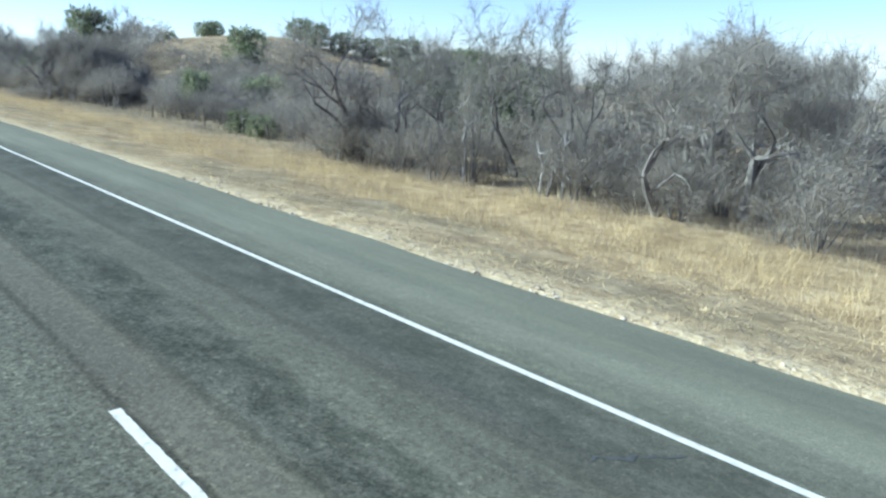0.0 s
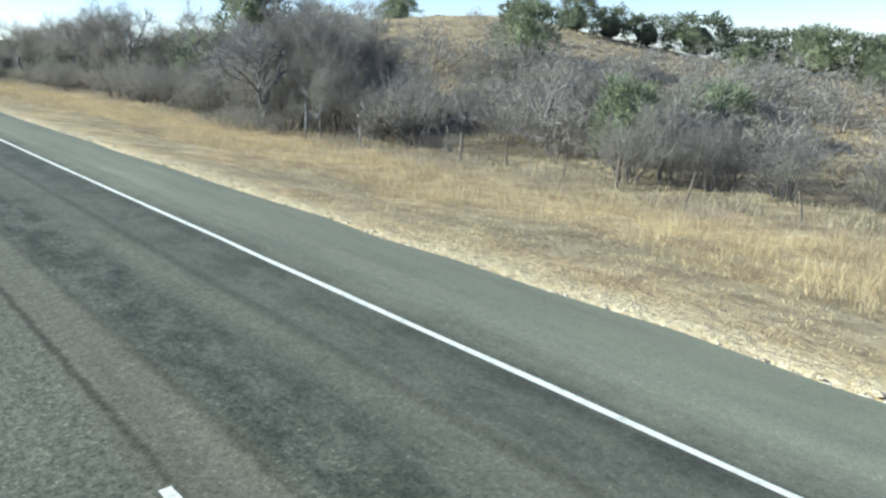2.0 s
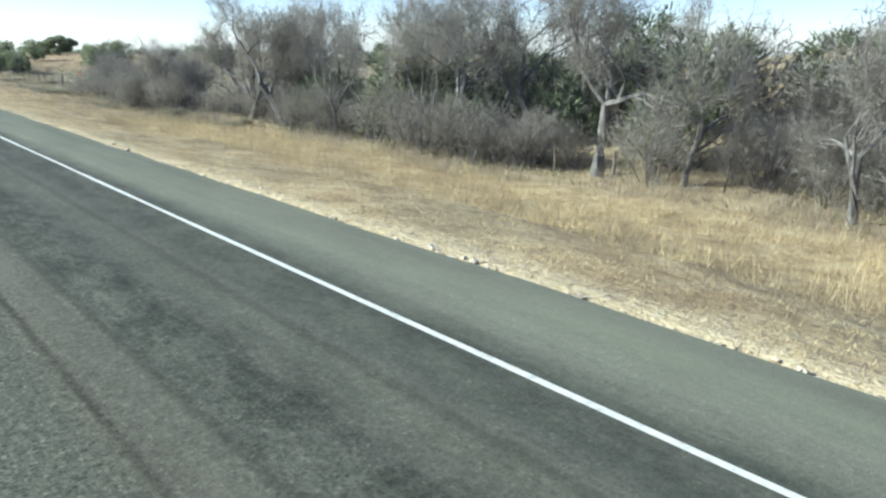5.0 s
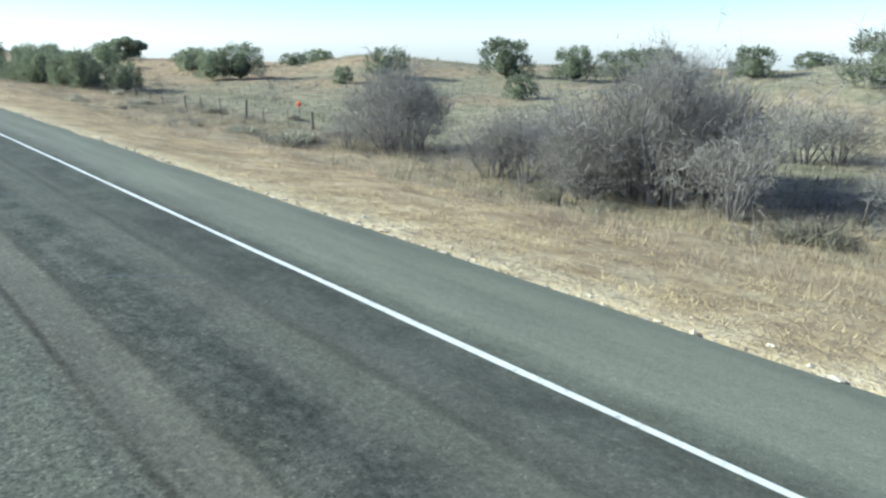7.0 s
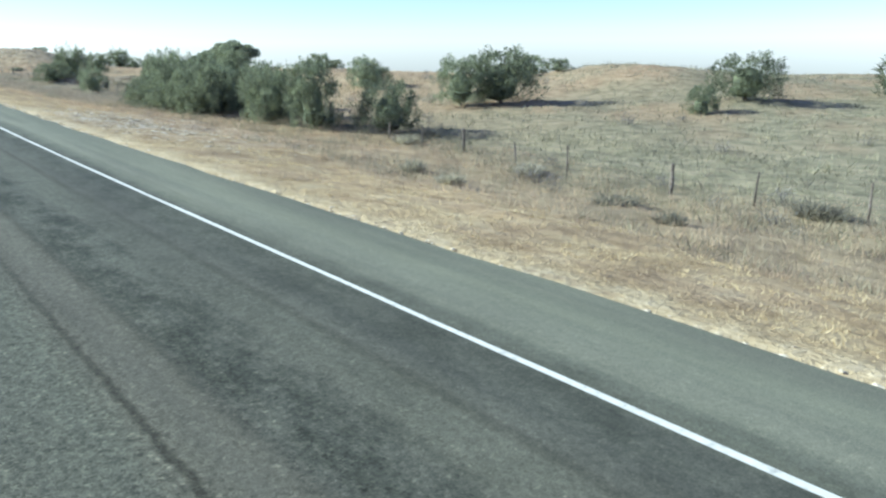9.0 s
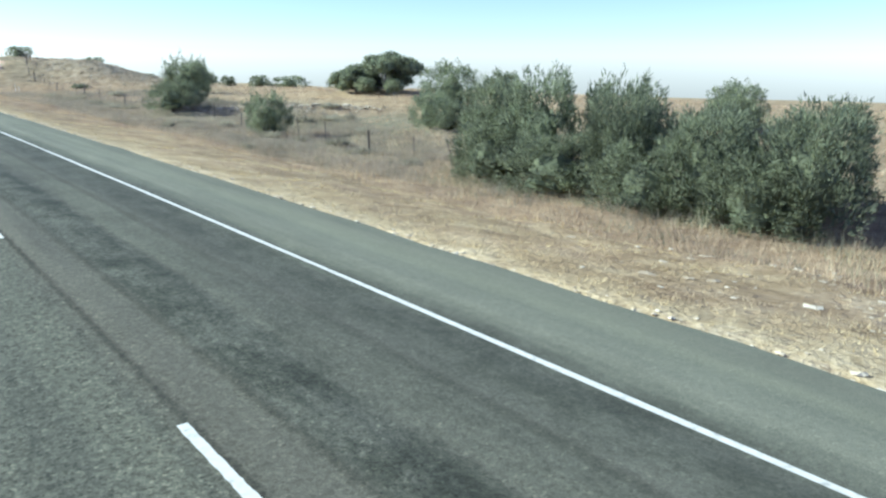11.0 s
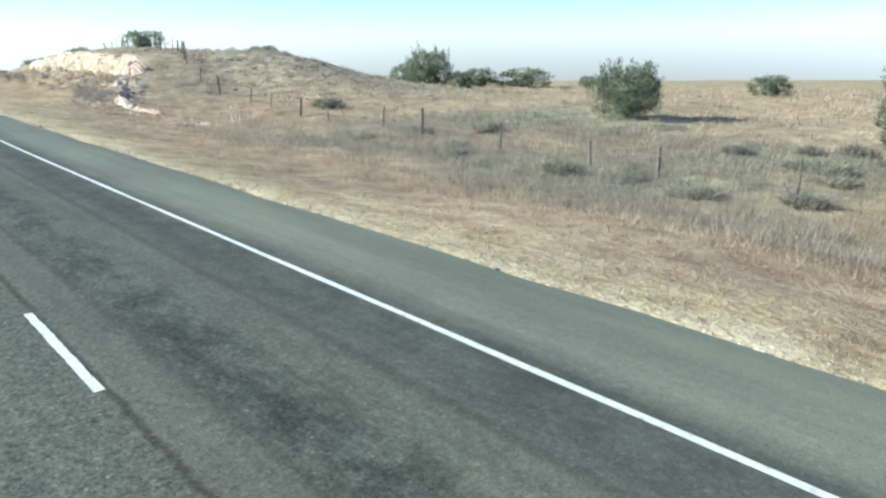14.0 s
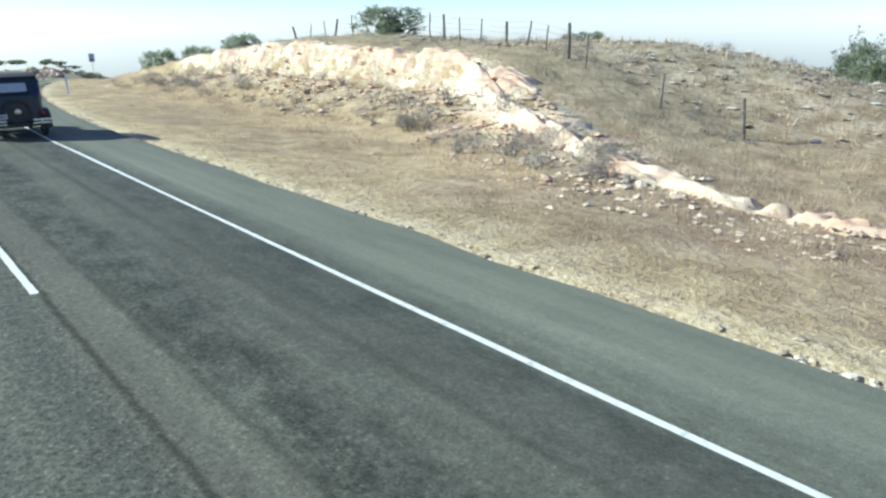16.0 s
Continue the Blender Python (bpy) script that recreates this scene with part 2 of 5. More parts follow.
def ground_material():
    mat, nt, bs = nodes_of("dry_ground")
    co = nt.nodes.new("ShaderNodeNewGeometry").outputs["Position"]
    zone = nt.nodes.new("ShaderNodeAttribute")
    zone.attribute_name = "zone"
    sep = nt.nodes.new("ShaderNodeSeparateColor")
    nt.links.new(zone.outputs["Color"], sep.inputs[0])
    big = noise_node(nt, co, 0.12, 5).outputs["Fac"]
    mid = noise_node(nt, co, 0.9, 6, 0.6).outputs["Fac"]
    fine = noise_node(nt, co, 7.0, 5, 0.7).outputs["Fac"]
    straw = ramp(nt, mid, [(0.3, (0.33, 0.24, 0.13)), (0.5, (0.50, 0.38, 0.21)), (0.7, (0.62, 0.50, 0.30))]).outputs[0]
    brown = ramp(nt, mid, [(0.3, (0.285, 0.195, 0.120)), (0.55, (0.435, 0.315, 0.195)), (0.75, (0.545, 0.42, 0.275))]).outputs[0]
    green = ramp(nt, mid, [(0.3, (0.18, 0.17, 0.11)), (0.5, (0.29, 0.265, 0.17)), (0.7, (0.42, 0.365, 0.24))]).outputs[0]
    lime = ramp(nt, fine, [(0.3, (0.38, 0.30, 0.20)), (0.5, (0.58, 0.49, 0.36)), (0.7, (0.70, 0.62, 0.50))]).outputs[0]
    c = mix(nt, sep.outputs["Green"], straw, green)
    c = mix(nt, sep.outputs["Blue"], c, brown)
    spots = ramp(nt, mid, [(0.42, (0, 0, 0)), (0.58, (1, 1, 1))]).outputs[0]
    mm = nt.nodes.new("ShaderNodeMath")
    mm.operation = "MULTIPLY"
    nt.links.new(sep.outputs["Red"], mm.inputs[0])
    nt.links.new(spots, mm.inputs[1])
    c = mix(nt, mm.outputs[0], c, lime)
    c = mix(nt, zone.outputs["Alpha"], c, ramp(nt, fine, [(0.3, (0.54, 0.43, 0.25)), (0.5, (0.67, 0.55, 0.34)), (0.7, (0.75, 0.65, 0.44))]).outputs[0])
    shade = ramp(nt, fine, [(0.25, (0.72, 0.70, 0.66)), (0.6, (1, 1, 1))]).outputs[0]
    c = mix(nt, 1.0, c, shade, "MULTIPLY")
    tint = ramp(nt, big, [(0.35, (0.85, 0.84, 0.82)), (0.65, (1.08, 1.05, 1.0))]).outputs[0]
    c = mix(nt, 1.0, c, tint, "MULTIPLY")
    nt.links.new(c, bs.inputs["Base Color"])
    bs.inputs["Roughness"].default_value = 0.95
    bs.inputs["Specular IOR Level"].default_value = 0.1
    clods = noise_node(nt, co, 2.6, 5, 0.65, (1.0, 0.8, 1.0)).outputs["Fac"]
    # bare: hollows of the clod bump, their shade put into the colour as brown
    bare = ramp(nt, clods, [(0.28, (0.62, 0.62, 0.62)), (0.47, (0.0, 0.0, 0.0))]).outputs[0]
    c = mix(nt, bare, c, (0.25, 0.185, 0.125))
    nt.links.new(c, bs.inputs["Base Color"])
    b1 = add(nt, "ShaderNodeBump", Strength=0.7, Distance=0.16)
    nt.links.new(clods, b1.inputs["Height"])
    b2 = add(nt, "ShaderNodeBump", Strength=0.7, Distance=0.06)
    nt.links.new(fine, b2.inputs["Height"])
    nt.links.new(b1.outputs[0], b2.inputs["Normal"])
    nt.links.new(b2.outputs[0], bs.inputs["Normal"])
    return mat


def asphalt_material():
    mat, nt, bs = nodes_of("worn_asphalt")
    uv = nt.nodes.new("ShaderNodeUVMap").outputs[0]
    sx = nt.nodes.new("ShaderNodeSeparateXYZ")
    nt.links.new(uv, sx.inputs[0])

    def calc(op, *vals):
        m = nt.nodes.new("ShaderNodeMath")
        m.operation = op
        for k, v in enumerate(vals):
            if isinstance(v, (int, float)):
                m.inputs[k].default_value = v
            else:
                nt.links.new(v, m.inputs[k])
        return m.outputs[0]

    fine = noise_node(nt, uv, 55.0, 4, 0.8).outputs["Fac"]
    coarse = noise_node(nt, uv, 11.0, 6, 0.9, (1.0, 0.7, 1.0)).outputs["Fac"]
    blot = noise_node(nt, uv, 1.5, 10, 0.80, (1.0, 0.5, 1.0)).outputs["Fac"]
    patchy = noise_node(nt, uv, 1.0, 4, 0.6, (0.9, 0.12, 1.0)).outputs["Fac"]
    streak = noise_node(nt, uv, 1.0, 5, 0.6, (2.2, 0.05, 1.0)).outputs["Fac"]
    # across the road: 0 to 1 runs from 10 m left of the lane line to 6 m right of it
    across = calc("MULTIPLY_ADD", streak, 0.4, calc("MULTIPLY_ADD", blot, 0.5, sx.outputs[0]))
    mr = add(nt, "ShaderNodeMapRange")
    mr.inputs["From Min"].default_value, mr.inputs["From Max"].default_value = -10.0, 6.0
    nt.links.new(across, mr.inputs["Value"])

    def at(d):
        return (d + 0.45 + 10) / 16

    left, band, mid_c, right_c, shoulder = (0.114, 0.115, 0.094), (0.126, 0.121, 0.099), (0.116, 0.115, 0.094), (0.091, 0.092, 0.078), (0.184, 0.185, 0.147)
    prof = ramp(nt, mr.outputs[0], [
        (0.0, left), (at(-0.3), left), (at(0.12), (0.121, 0.116, 0.094)), (at(0.45), band), (at(0.7), band), (at(0.9), (0.093, 0.094, 0.080)), (at(1.6), (0.093, 0.094, 0.080)), (at(1.85), mid_c),
        (at(2.4), mid_c), (at(2.65), (0.102, 0.101, 0.086)), (at(3.1), right_c), (at(3.5), right_c), (at(3.8), (0.114, 0.116, 0.094)), (at(4.4), shoulder), (at(5.2), (0.171, 0.174, 0.135)), (1.0, (0.161, 0.162, 0.128))])
    c = mix(nt, 1.0, prof.outputs[0], ramp(nt, patchy, [(0.3, (0.86, 0.85, 0.86)), (0.66, (1.14, 1.13, 1.10))]).outputs[0], "MULTIPLY")
    # older and newer stretches of the surface
    along = calc("DIVIDE", sx.outputs[1], 500.0)
    c = mix(nt, 1.0, c, ramp(nt, along, [(0.0, (1.05, 1.05, 1.05)), (0.12, (1.03, 1.03, 1.03)), (0.25, (0.97, 0.97, 0.97)), (0.44, (0.95, 0.95, 0.95)), (0.51, (1.06, 1.06, 1.05)), (0.63, (1.05, 1.05, 1.04)), (0.70, (0.93, 0.93, 0.93))]).outputs[0], "MULTIPLY")
    # torn dark patches where the wheels run
    where = ramp(nt, mr.outputs[0], [(at(0.55), (0.16, 0.16, 0.16)), (at(0.95), (1, 1, 1)), (at(1.5), (1, 1, 1)), (at(1.9), (0.3, 0.3, 0.3)), (at(2.6), (0.35, 0.35, 0.35)), (at(3.0), (0.6, 0.6, 0.6)), (at(3.5), (0.6, 0.6, 0.6)), (at(4.1), (0.12, 0.12, 0.12))]).outputs[0]
    worn = mix(nt, 1.0, c, ramp(nt, blot, [(0.38, (0.47, 0.49, 0.47)), (0.47, (0.71, 0.73, 0.70)), (0.54, (1.04, 1.04, 1.02)), (0.66, (1.26, 1.25, 1.2))]).outputs[0], "MULTIPLY")
    c = mix(nt, where, c, worn)
    c = mix(nt, 1.0, c, ramp(nt, streak, [(0.3, (0.86, 0.86, 0.87)), (0.62, (1.08, 1.06, 1.03))]).outputs[0], "MULTIPLY")
    c = mix(nt, 1.0, c, ramp(nt, fine, [(0.25, (0.62, 0.62, 0.62)), (0.5, (1, 1, 1)), (0.75, (1.45, 1.43, 1.38))]).outputs[0], "MULTIPLY")
    # coarse worn chips in the left lane, smoother to the right
    cw = ramp(nt, mr.outputs[0], [(at(-0.1), (1, 1, 1)), (at(0.4), (0.5, 0.5, 0.5)), (at(1.0), (0.85, 0.85, 0.85)), (at(1.9), (0.55, 0.55, 0.55)), (at(3.4), (0.4, 0.4, 0.4)), (1.0, (0.15, 0.15, 0.15))]).outputs[0]
    c2 = mix(nt, 1.0, c, ramp(nt, coarse, [(0.32, (0.42, 0.42, 0.42)), (0.5, (1, 1, 1)), (0.68, (1.75, 1.70, 1.6))]).outputs[0], "MULTIPLY")
    chip = add(nt, "ShaderNodeTexVoronoi", Scale=32.0)
    nt.links.new(uv, chip.inputs["Vector"])
    sep = nt.nodes.new("ShaderNodeSeparateColor")
    nt.links.new(chip.outputs["Color"], sep.inputs[0])
    c2 = mix(nt, 1.0, c2, ramp(nt, sep.outputs[0], [(0.0, (0.55, 0.55, 0.54)), (0.25, (0.88, 0.88, 0.87)), (0.8, (1.08, 1.08, 1.06)), (0.95, (1.15, 1.14, 1.12)), (1.0, (1.75, 1.72, 1.62))]).outputs[0], "MULTIPLY")
    c = mix(nt, cw, c, c2)
    c = mix(nt, 1.0, c, (1.01, 1.0, 0.945), "MULTIPLY")
    # the open paving joint beside the lane line, and two soft rubbed lines
    jitter = calc("MULTIPLY_ADD", noise_node(nt, uv, 2.2, 5, 0.7, (0.2, 1.0, 1.0)).outputs["Fac"], 0.16, -0.08)
    for d0, wide, deep in ((0.07, 0.02, 0.50), (0.78, 0.04, 0.74), (2.50, 0.07, 0.76)):
        off = calc("ABSOLUTE", calc("SUBTRACT", calc("ADD", sx.outputs[0], jitter), d0))
        off = calc("DIVIDE", off, calc("MULTIPLY_ADD", coarse, 0.10, wide))
        line_on = ramp(nt, patchy, [(0.36, (0.35, 0.35, 0.35)), (0.54, (1, 1, 1))]).outputs[0]
        c = mix(nt, line_on, c, mix(nt, 1.0, c, ramp(nt, off, [(0.3, (deep, deep, deep)), (1.0, (1, 1, 1))]).outputs[0], "MULTIPLY"))
    nt.links.new(c, bs.inputs["Base Color"])
    bs.inputs["Roughness"].default_value = 0.88
    bs.inputs["Specular IOR Level"].default_value = 0.08
    bump(nt, fine, bs, 0.35, 0.012)
    return mat


MAT_GROUND = ground_material()
MAT_ASPHALT = asphalt_material()
MAT_PAINT = plain("road_paint", [(0.30, (0.39, 0.37, 0.315)), (0.42, (0.62, 0.59, 0.495)), (0.7, (0.72, 0.69, 0.58))], 9.0, 0.7)
def limestone():
    mat, nt, bs = nodes_of("limestone")
    co = nt.nodes.new("ShaderNodeNewGeometry").outputs["Position"]
    fine = noise_node(nt, co, 3.5, 8, 0.7).outputs["Fac"]
    big = noise_node(nt, co, 0.35, 4).outputs["Fac"]
    beds = noise_node(nt, co, 1.0, 4, 0.6, (0.3, 0.3, 4.0)).outputs["Fac"]
    cream = ramp(nt, fine, [(0.28, (0.40, 0.285, 0.18)), (0.42, (0.61, 0.47, 0.31)), (0.7, (0.70, 0.575, 0.41))]).outputs[0]
    rust = ramp(nt, fine, [(0.28, (0.40, 0.235, 0.145)), (0.45, (0.59, 0.375, 0.24)), (0.7, (0.67, 0.49, 0.335))]).outputs[0]
    c = mix(nt, ramp(nt, big, [(0.42, (0, 0, 0)), (0.62, (1, 1, 1))]).outputs[0], cream, rust)
    c = mix(nt, 1.0, c, ramp(nt, beds, [(0.35, (0.80, 0.76, 0.72)), (0.5, (1, 1, 1))]).outputs[0], "MULTIPLY")
    nt.links.new(c, bs.inputs["Base Color"])
    bs.inputs["Roughness"].default_value = 0.92
    bump(nt, fine, bs, 0.8, 0.08)
    return mat


MAT_LIME = limestone()
MAT_GRAVEL = leafy("gravel", [(0.0, (0.30, 0.23, 0.15)), (0.5, (0.46, 0.38, 0.27)), (1.0, (0.66, 0.60, 0.49))], 0.9, 0.0)
MAT_PALE = leafy("pale_stones", [(0.0, (0.44, 0.345, 0.225)), (0.5, (0.60, 0.50, 0.35)), (1.0, (0.75, 0.66, 0.49))], 0.9, 0.0)
MAT_TAR = plain("tar", [(0.3, (0.052, 0.052, 0.048)), (0.7, (0.08, 0.08, 0.073))], 9.0, 0.8, 0, 0.2, 60)
MAT_DEAD = plain("dead_wood", [(0.3, (0.19, 0.175, 0.15)), (0.5, (0.29, 0.27, 0.24)), (0.7, (0.40, 0.375, 0.34))], 3.0, 0.9, 0, 0.5, 18, 0.2)
MAT_STRAW = leafy("straw_grass", [(0.0, (0.42, 0.32, 0.18)), (0.5, (0.55, 0.43, 0.25)), (1.0, (0.66, 0.54, 0.33))], 0.7, 0.3, 0.15, 0.24, 0.45)
MAT_TALL = leafy("tall_brown_grass", [(0.0, (0.34, 0.242, 0.160)), (0.5, (0.465, 0.345, 0.23)), (1.0, (0.57, 0.45, 0.31))], 0.7, 0.35, 0.15, 0.24, 0.45)
MAT_FRINGE = leafy("grey_brown_weeds", [(0.0, (0.26, 0.215, 0.165)), (0.5, (0.36, 0.30, 0.225)), (1.0, (0.47, 0.395, 0.29))], 0.8, 0.4)
MAT_MOWN = leafy("mown_brown_grass", [(0.0, (0.385, 0.290, 0.170)), (0.5, (0.52, 0.405, 0.245)), (1.0, (0.63, 0.505, 0.32))], 0.7, 0.3, 0.15, 0.24, 0.45)
MAT_WEED = leafy("grey_green_weeds", [(0.0, (0.26, 0.235, 0.165)), (0.5, (0.36, 0.325, 0.23)), (1.0, (0.46, 0.41, 0.295))], 0.8, 0.6, 0.25)
MAT_SAGE = leafy("grey_green_grass", [(0.0, (0.17, 0.165, 0.11)), (0.5, (0.29, 0.265, 0.175)), (1.0, (0.42, 0.37, 0.25))], 0.7, 0.2, 0.15, 0.24, 0.45)
MAT_JUNIPER = leafy("juniper_green", [(0.0, (0.150, 0.166, 0.106)), (0.5, (0.218, 0.235, 0.150)), (1.0, (0.305, 0.316, 0.205))], 0.9, 0.5, 0.2, 0.36)
MAT_TWIG = leafy("bare_twigs", [(0.0, (0.222, 0.199, 0.164)), (0.5, (0.290, 0.260, 0.216)), (1.0, (0.365, 0.331, 0.277))], 0.85, 0.35, 0.2)
MAT_BARK = plain("grey_bark", [(0.3, (0.07, 0.062, 0.055)), (0.5, (0.15, 0.135, 0.118)), (0.7, (0.28, 0.26, 0.23))], 2.0, 0.9, 0, 0.6, 14, 0.25)
MAT_POST = plain("weathered_wood", [(0.3, (0.07, 0.055, 0.04)), (0.5, (0.16, 0.13, 0.10)), (0.7, (0.27, 0.23, 0.19))], 5.0, 0.9, 0, 0.4, 30, 0.3)

# ---- ground: one sheet to the horizon ----
def steps(a, b, first, grow):
    out, s = [a], first
    while abs(out[-1] - b) > 1e-6 and abs(out[-1] - a) < abs(b - a):
        out.append(out[-1] + math.copysign(s, b - a))
        s *= grow
    return out[1:]


gx = np.array(sorted(steps(-10, -4500, 8, 1.5) + [-10, -9, -4, 1, 5.0] + list(np.arange(5.8, 32, 0.5)) + list(np.arange(32, 120, 2.4)) + steps(120, 4500, 6, 1.25)))
gy = np.array(sorted(steps(-30, -4500, 5, 1.4) + list(np.arange(-30, 475, 1.4)) + steps(475, 4500, 4, 1.12)))
GX0, GY = np.meshgrid(gx, gy)
near = np.exp(-np.clip(np.abs(GX0) - 40, 0, 1e9) / 80.0)
GX = GX0 + road_x(np.clip(GY, -60, 520)) * near
GZ = terrain(GX, GY)
nx, ny = len(gx), len(gy)
idx = np.arange(nx * ny).reshape(ny, nx)
quads = np.stack([idx[:-1, :-1], idx[:-1, 1:], idx[1:, 1:], idx[1:, :-1]], -1).reshape(-1, 4)
ground_mesh = smooth(mesh_of("ground", np.stack([GX, GY, GZ], -1).reshape(-1, 3), quads))
GD = GX - road_x(GY)
lime_z = np.exp(-((GY - 256) / 7.5) ** 2 - ((GD - 12) / 4.8) ** 2) * 1.25
lime_z += 0.75 * np.exp(-((GY - 329 + 0.5 * (GX - 27)) / 2.6) ** 2 - ((GX - 32) / 7) ** 2)
lime_z += 0.9 * smoothstep(386, 394, GY) * (1 - smoothstep(428, 440, GY)) * 0.85 * smoothstep(cut_top(GY) - 5.0, cut_top(GY) - 1.5, GX) * (1 - smoothstep(cut_top(GY) + 0.3, cut_top(GY) + 1.2, GX))
lime_z += 0.45 * smoothstep(375, 390, GY) * (1 - smoothstep(410, 425, GY)) * smoothstep(27, 31, GX) * (1 - smoothstep(45, 60, GX))
lime_z += 0.5 * np.exp(-((GY - 84) / 22) ** 2 - ((GX - 58) / 9) ** 2)
lime_z += 0.5 * np.exp(-((GD - 6.2) / 0.5) ** 2)
mown = smoothstep(7.0, 8.0, GD) * (1 - smoothstep(11.0, 13.5, GD))
weedy_z = smoothstep(15, 19, GD) * (1 - smoothstep(32, 45, GD)) * smoothstep(290, 304, GY) * (1 - smoothstep(362, 378, GY)) * smoothstep(-1.0, 0.2, waves(GX, GY, 13, 47))
green_z = 0.8 * weedy_z + 0.45 * mown * (1 - smoothstep(130, 180, GY)) * smoothstep(-0.8, 0.5, waves(GX, GY, 7, 54)) + 0.5 * smoothstep(18.5, 22.5, GD) * (1 - smoothstep(150, 185, GY)) + smoothstep(12, 16, GD) * smoothstep(160, 180, GY) * (1 - smoothstep(235, 260, GY)) * 0.7 + smoothstep(22, 34, GD) * smoothstep(140, 170, GY) * (1 - smoothstep(255, 290, GY)) * 0.9 + smoothstep(20, 30, GD) * (1 - smoothstep(255, 300, GY)) * 0.5 + smoothstep(26, 50, GD) * 0.25 + 0.45 * smoothstep(13.5, 17, GD) * (1 - smoothstep(34, 46, GD)) * smoothstep(262, 296, GY) * (1 - smoothstep(365, 385, GY)) + 0.75 * smoothstep(378, 396, GY) * smoothstep(cut_top(GY) + 0.5, cut_top(GY) + 2.5, GX) * (1 - smoothstep(45, 62, GX))
brown_z = (1 - 0.6 * smoothstep(378, 400, GY)) * smoothstep(7, 13, GD) * smoothstep(235, 275, GY) * 0.85 * (1 - 0.45 * smoothstep(28, 42, GD)) * (0.3 + 0.7 * np.maximum(smoothstep(300, 335, GY), smoothstep(11.5, 14, GD))) + smoothstep(11, 14, GD) * (1 - smoothstep(22, 28, GD)) * smoothstep(155, 180, GY) * (1 - smoothstep(235, 275, GY)) * 0.35 + smoothstep(18, 24, GD) * (1 - smoothstep(140, 180, GY)) * 0.5 + mown * (0.15 + 0.35 * smoothstep(150, 230, GY)) * smoothstep(-0.5, 0.6, waves(GX, GY, 4, 41))
brown_z = brown_z + 0.55 * smoothstep(30, 42, GD) * smoothstep(140, 170, GY) * (1 - smoothstep(260, 300, GY)) * smoothstep(-0.4, 0.8, waves(GX, GY, 16, 55) + 0.6 * waves(GX, GY, 5, 56))
zone = np.stack([np.clip(lime_z, 0, 1), np.clip(green_z, 0, 1), np.clip(brown_z - 0.7 * weedy_z, 0, 1), 0.85 * smoothstep(5.8, 6.0, GD) * (1 - smoothstep(6.5, 7.6, GD + 0.4 * waves(GX, GY, 5, 46))) * (1 - 0.45 * smoothstep(120, 190, GY))], -1).astype(np.float32)
ground_mesh.attributes.new("zone", "FLOAT_COLOR", "POINT").data.foreach_set("color", zone.ravel())
ground = put("ground", ground_mesh, MAT_GROUND)
tagged(ground, "dry winter grassland sloping down from the highway", "ground", kind="structure")

# ---- the highway ----
ry = np.array(list(np.arange(-30, 400, 2.0)) + list(np.arange(400, 640, 1.5)))
rd = np.array([-9.0, -7.0, -5.0, -3.6, -1.5, 0.0, 1.2, 2.4, 3.6, 4.8, EDGE])
edge_wob = 0.07 * waves(ry * 0, ry, 3.1, 11) + 0.03 * waves(ry * 0, ry, 0.9, 12)
RD, RY = np.meshgrid(rd, ry)
RD[:, -1] += edge_wob


def road_point(d, y, lift=0.0):
    """World places of points d metres right of the lane line at y."""
    slope = (road_x(np.asarray(y) + 0.5) - road_x(np.asarray(y) - 0.5))
    nrm = 1 / np.sqrt(1 + slope ** 2)
    return np.stack([road_x(y) + d * nrm, y - d * slope * nrm * smoothstep(400, 420, y), road_z(y) + lift + 0 * d], -1)


top = road_point(RD, RY)
n = len(rd)
skirt_l, skirt_r = top[:, :1].copy(), top[:, -1:].copy()
skirt_l[..., 2] -= 0.32
skirt_r[..., 2] -= 0.32
skirt_r[..., 0] += 0.05
pts = np.concatenate([skirt_l, top, skirt_r], 1)
idx = np.arange(pts.shape[0] * pts.shape[1]).reshape(pts.shape[:2])
quads = np.stack([idx[:-1, :-1], idx[:-1, 1:], idx[1:, 1:], idx[1:, :-1]], -1).reshape(-1, 4)
road_mesh = mesh_of("road", pts.reshape(-1, 3), quads)
uvd = np.concatenate([RD[:, :1], RD, RD[:, -1:]], 1)
uvy = np.repeat(ry[:, None], n + 2, 1)
uvs = np.stack([uvd, uvy], -1).reshape(-1, 2)[quads.ravel()].astype(np.float32)
road_mesh.uv_layers.new(name="UVMap").data.foreach_set("uv", uvs.ravel())
road = put("road", road_mesh, MAT_ASPHALT)
tagged(road, "worn grey asphalt highway with dark wheel tracks", "road", kind="structure")


def stripe(name, d0, d1, y0, y1, lift=0.004, step=2.0, ragged=0.006, seed=0):
    ys = np.linspace(y0, y1, max(2, int((y1 - y0) / step) + 1))
    rng = np.random.RandomState(seed)
    a = road_point(d0 + rng.normal(0, ragged, len(ys)), ys, lift)
    b = road_point(d1 + rng.normal(0, ragged, len(ys)), ys, lift)
    k = len(ys)
    i = np.arange(k - 1)
    return mesh_of(name, np.concatenate([a, b]), np.stack([i, i + k, i + k + 1, i + 1], -1))


line = put("edge_line", stripe("edge_line", LANE - 0.048, LANE + 0.048, -30, 560), MAT_PAINT, None)
tagged(line, "solid white painted line along the shoulder", "road marking", kind="structure")
for k in range(-2, 42):
    dash = put("lane_dash", stripe("lane_dash", -0.055, 0.055, 12.192 * k - 3.048, 12.192 * k, step=0.08, ragged=0.004, seed=k + 50), MAT_PAINT, None)
    tagged(dash, "white painted dash of the broken lane line", "road marking", "lane dashes", "structure")

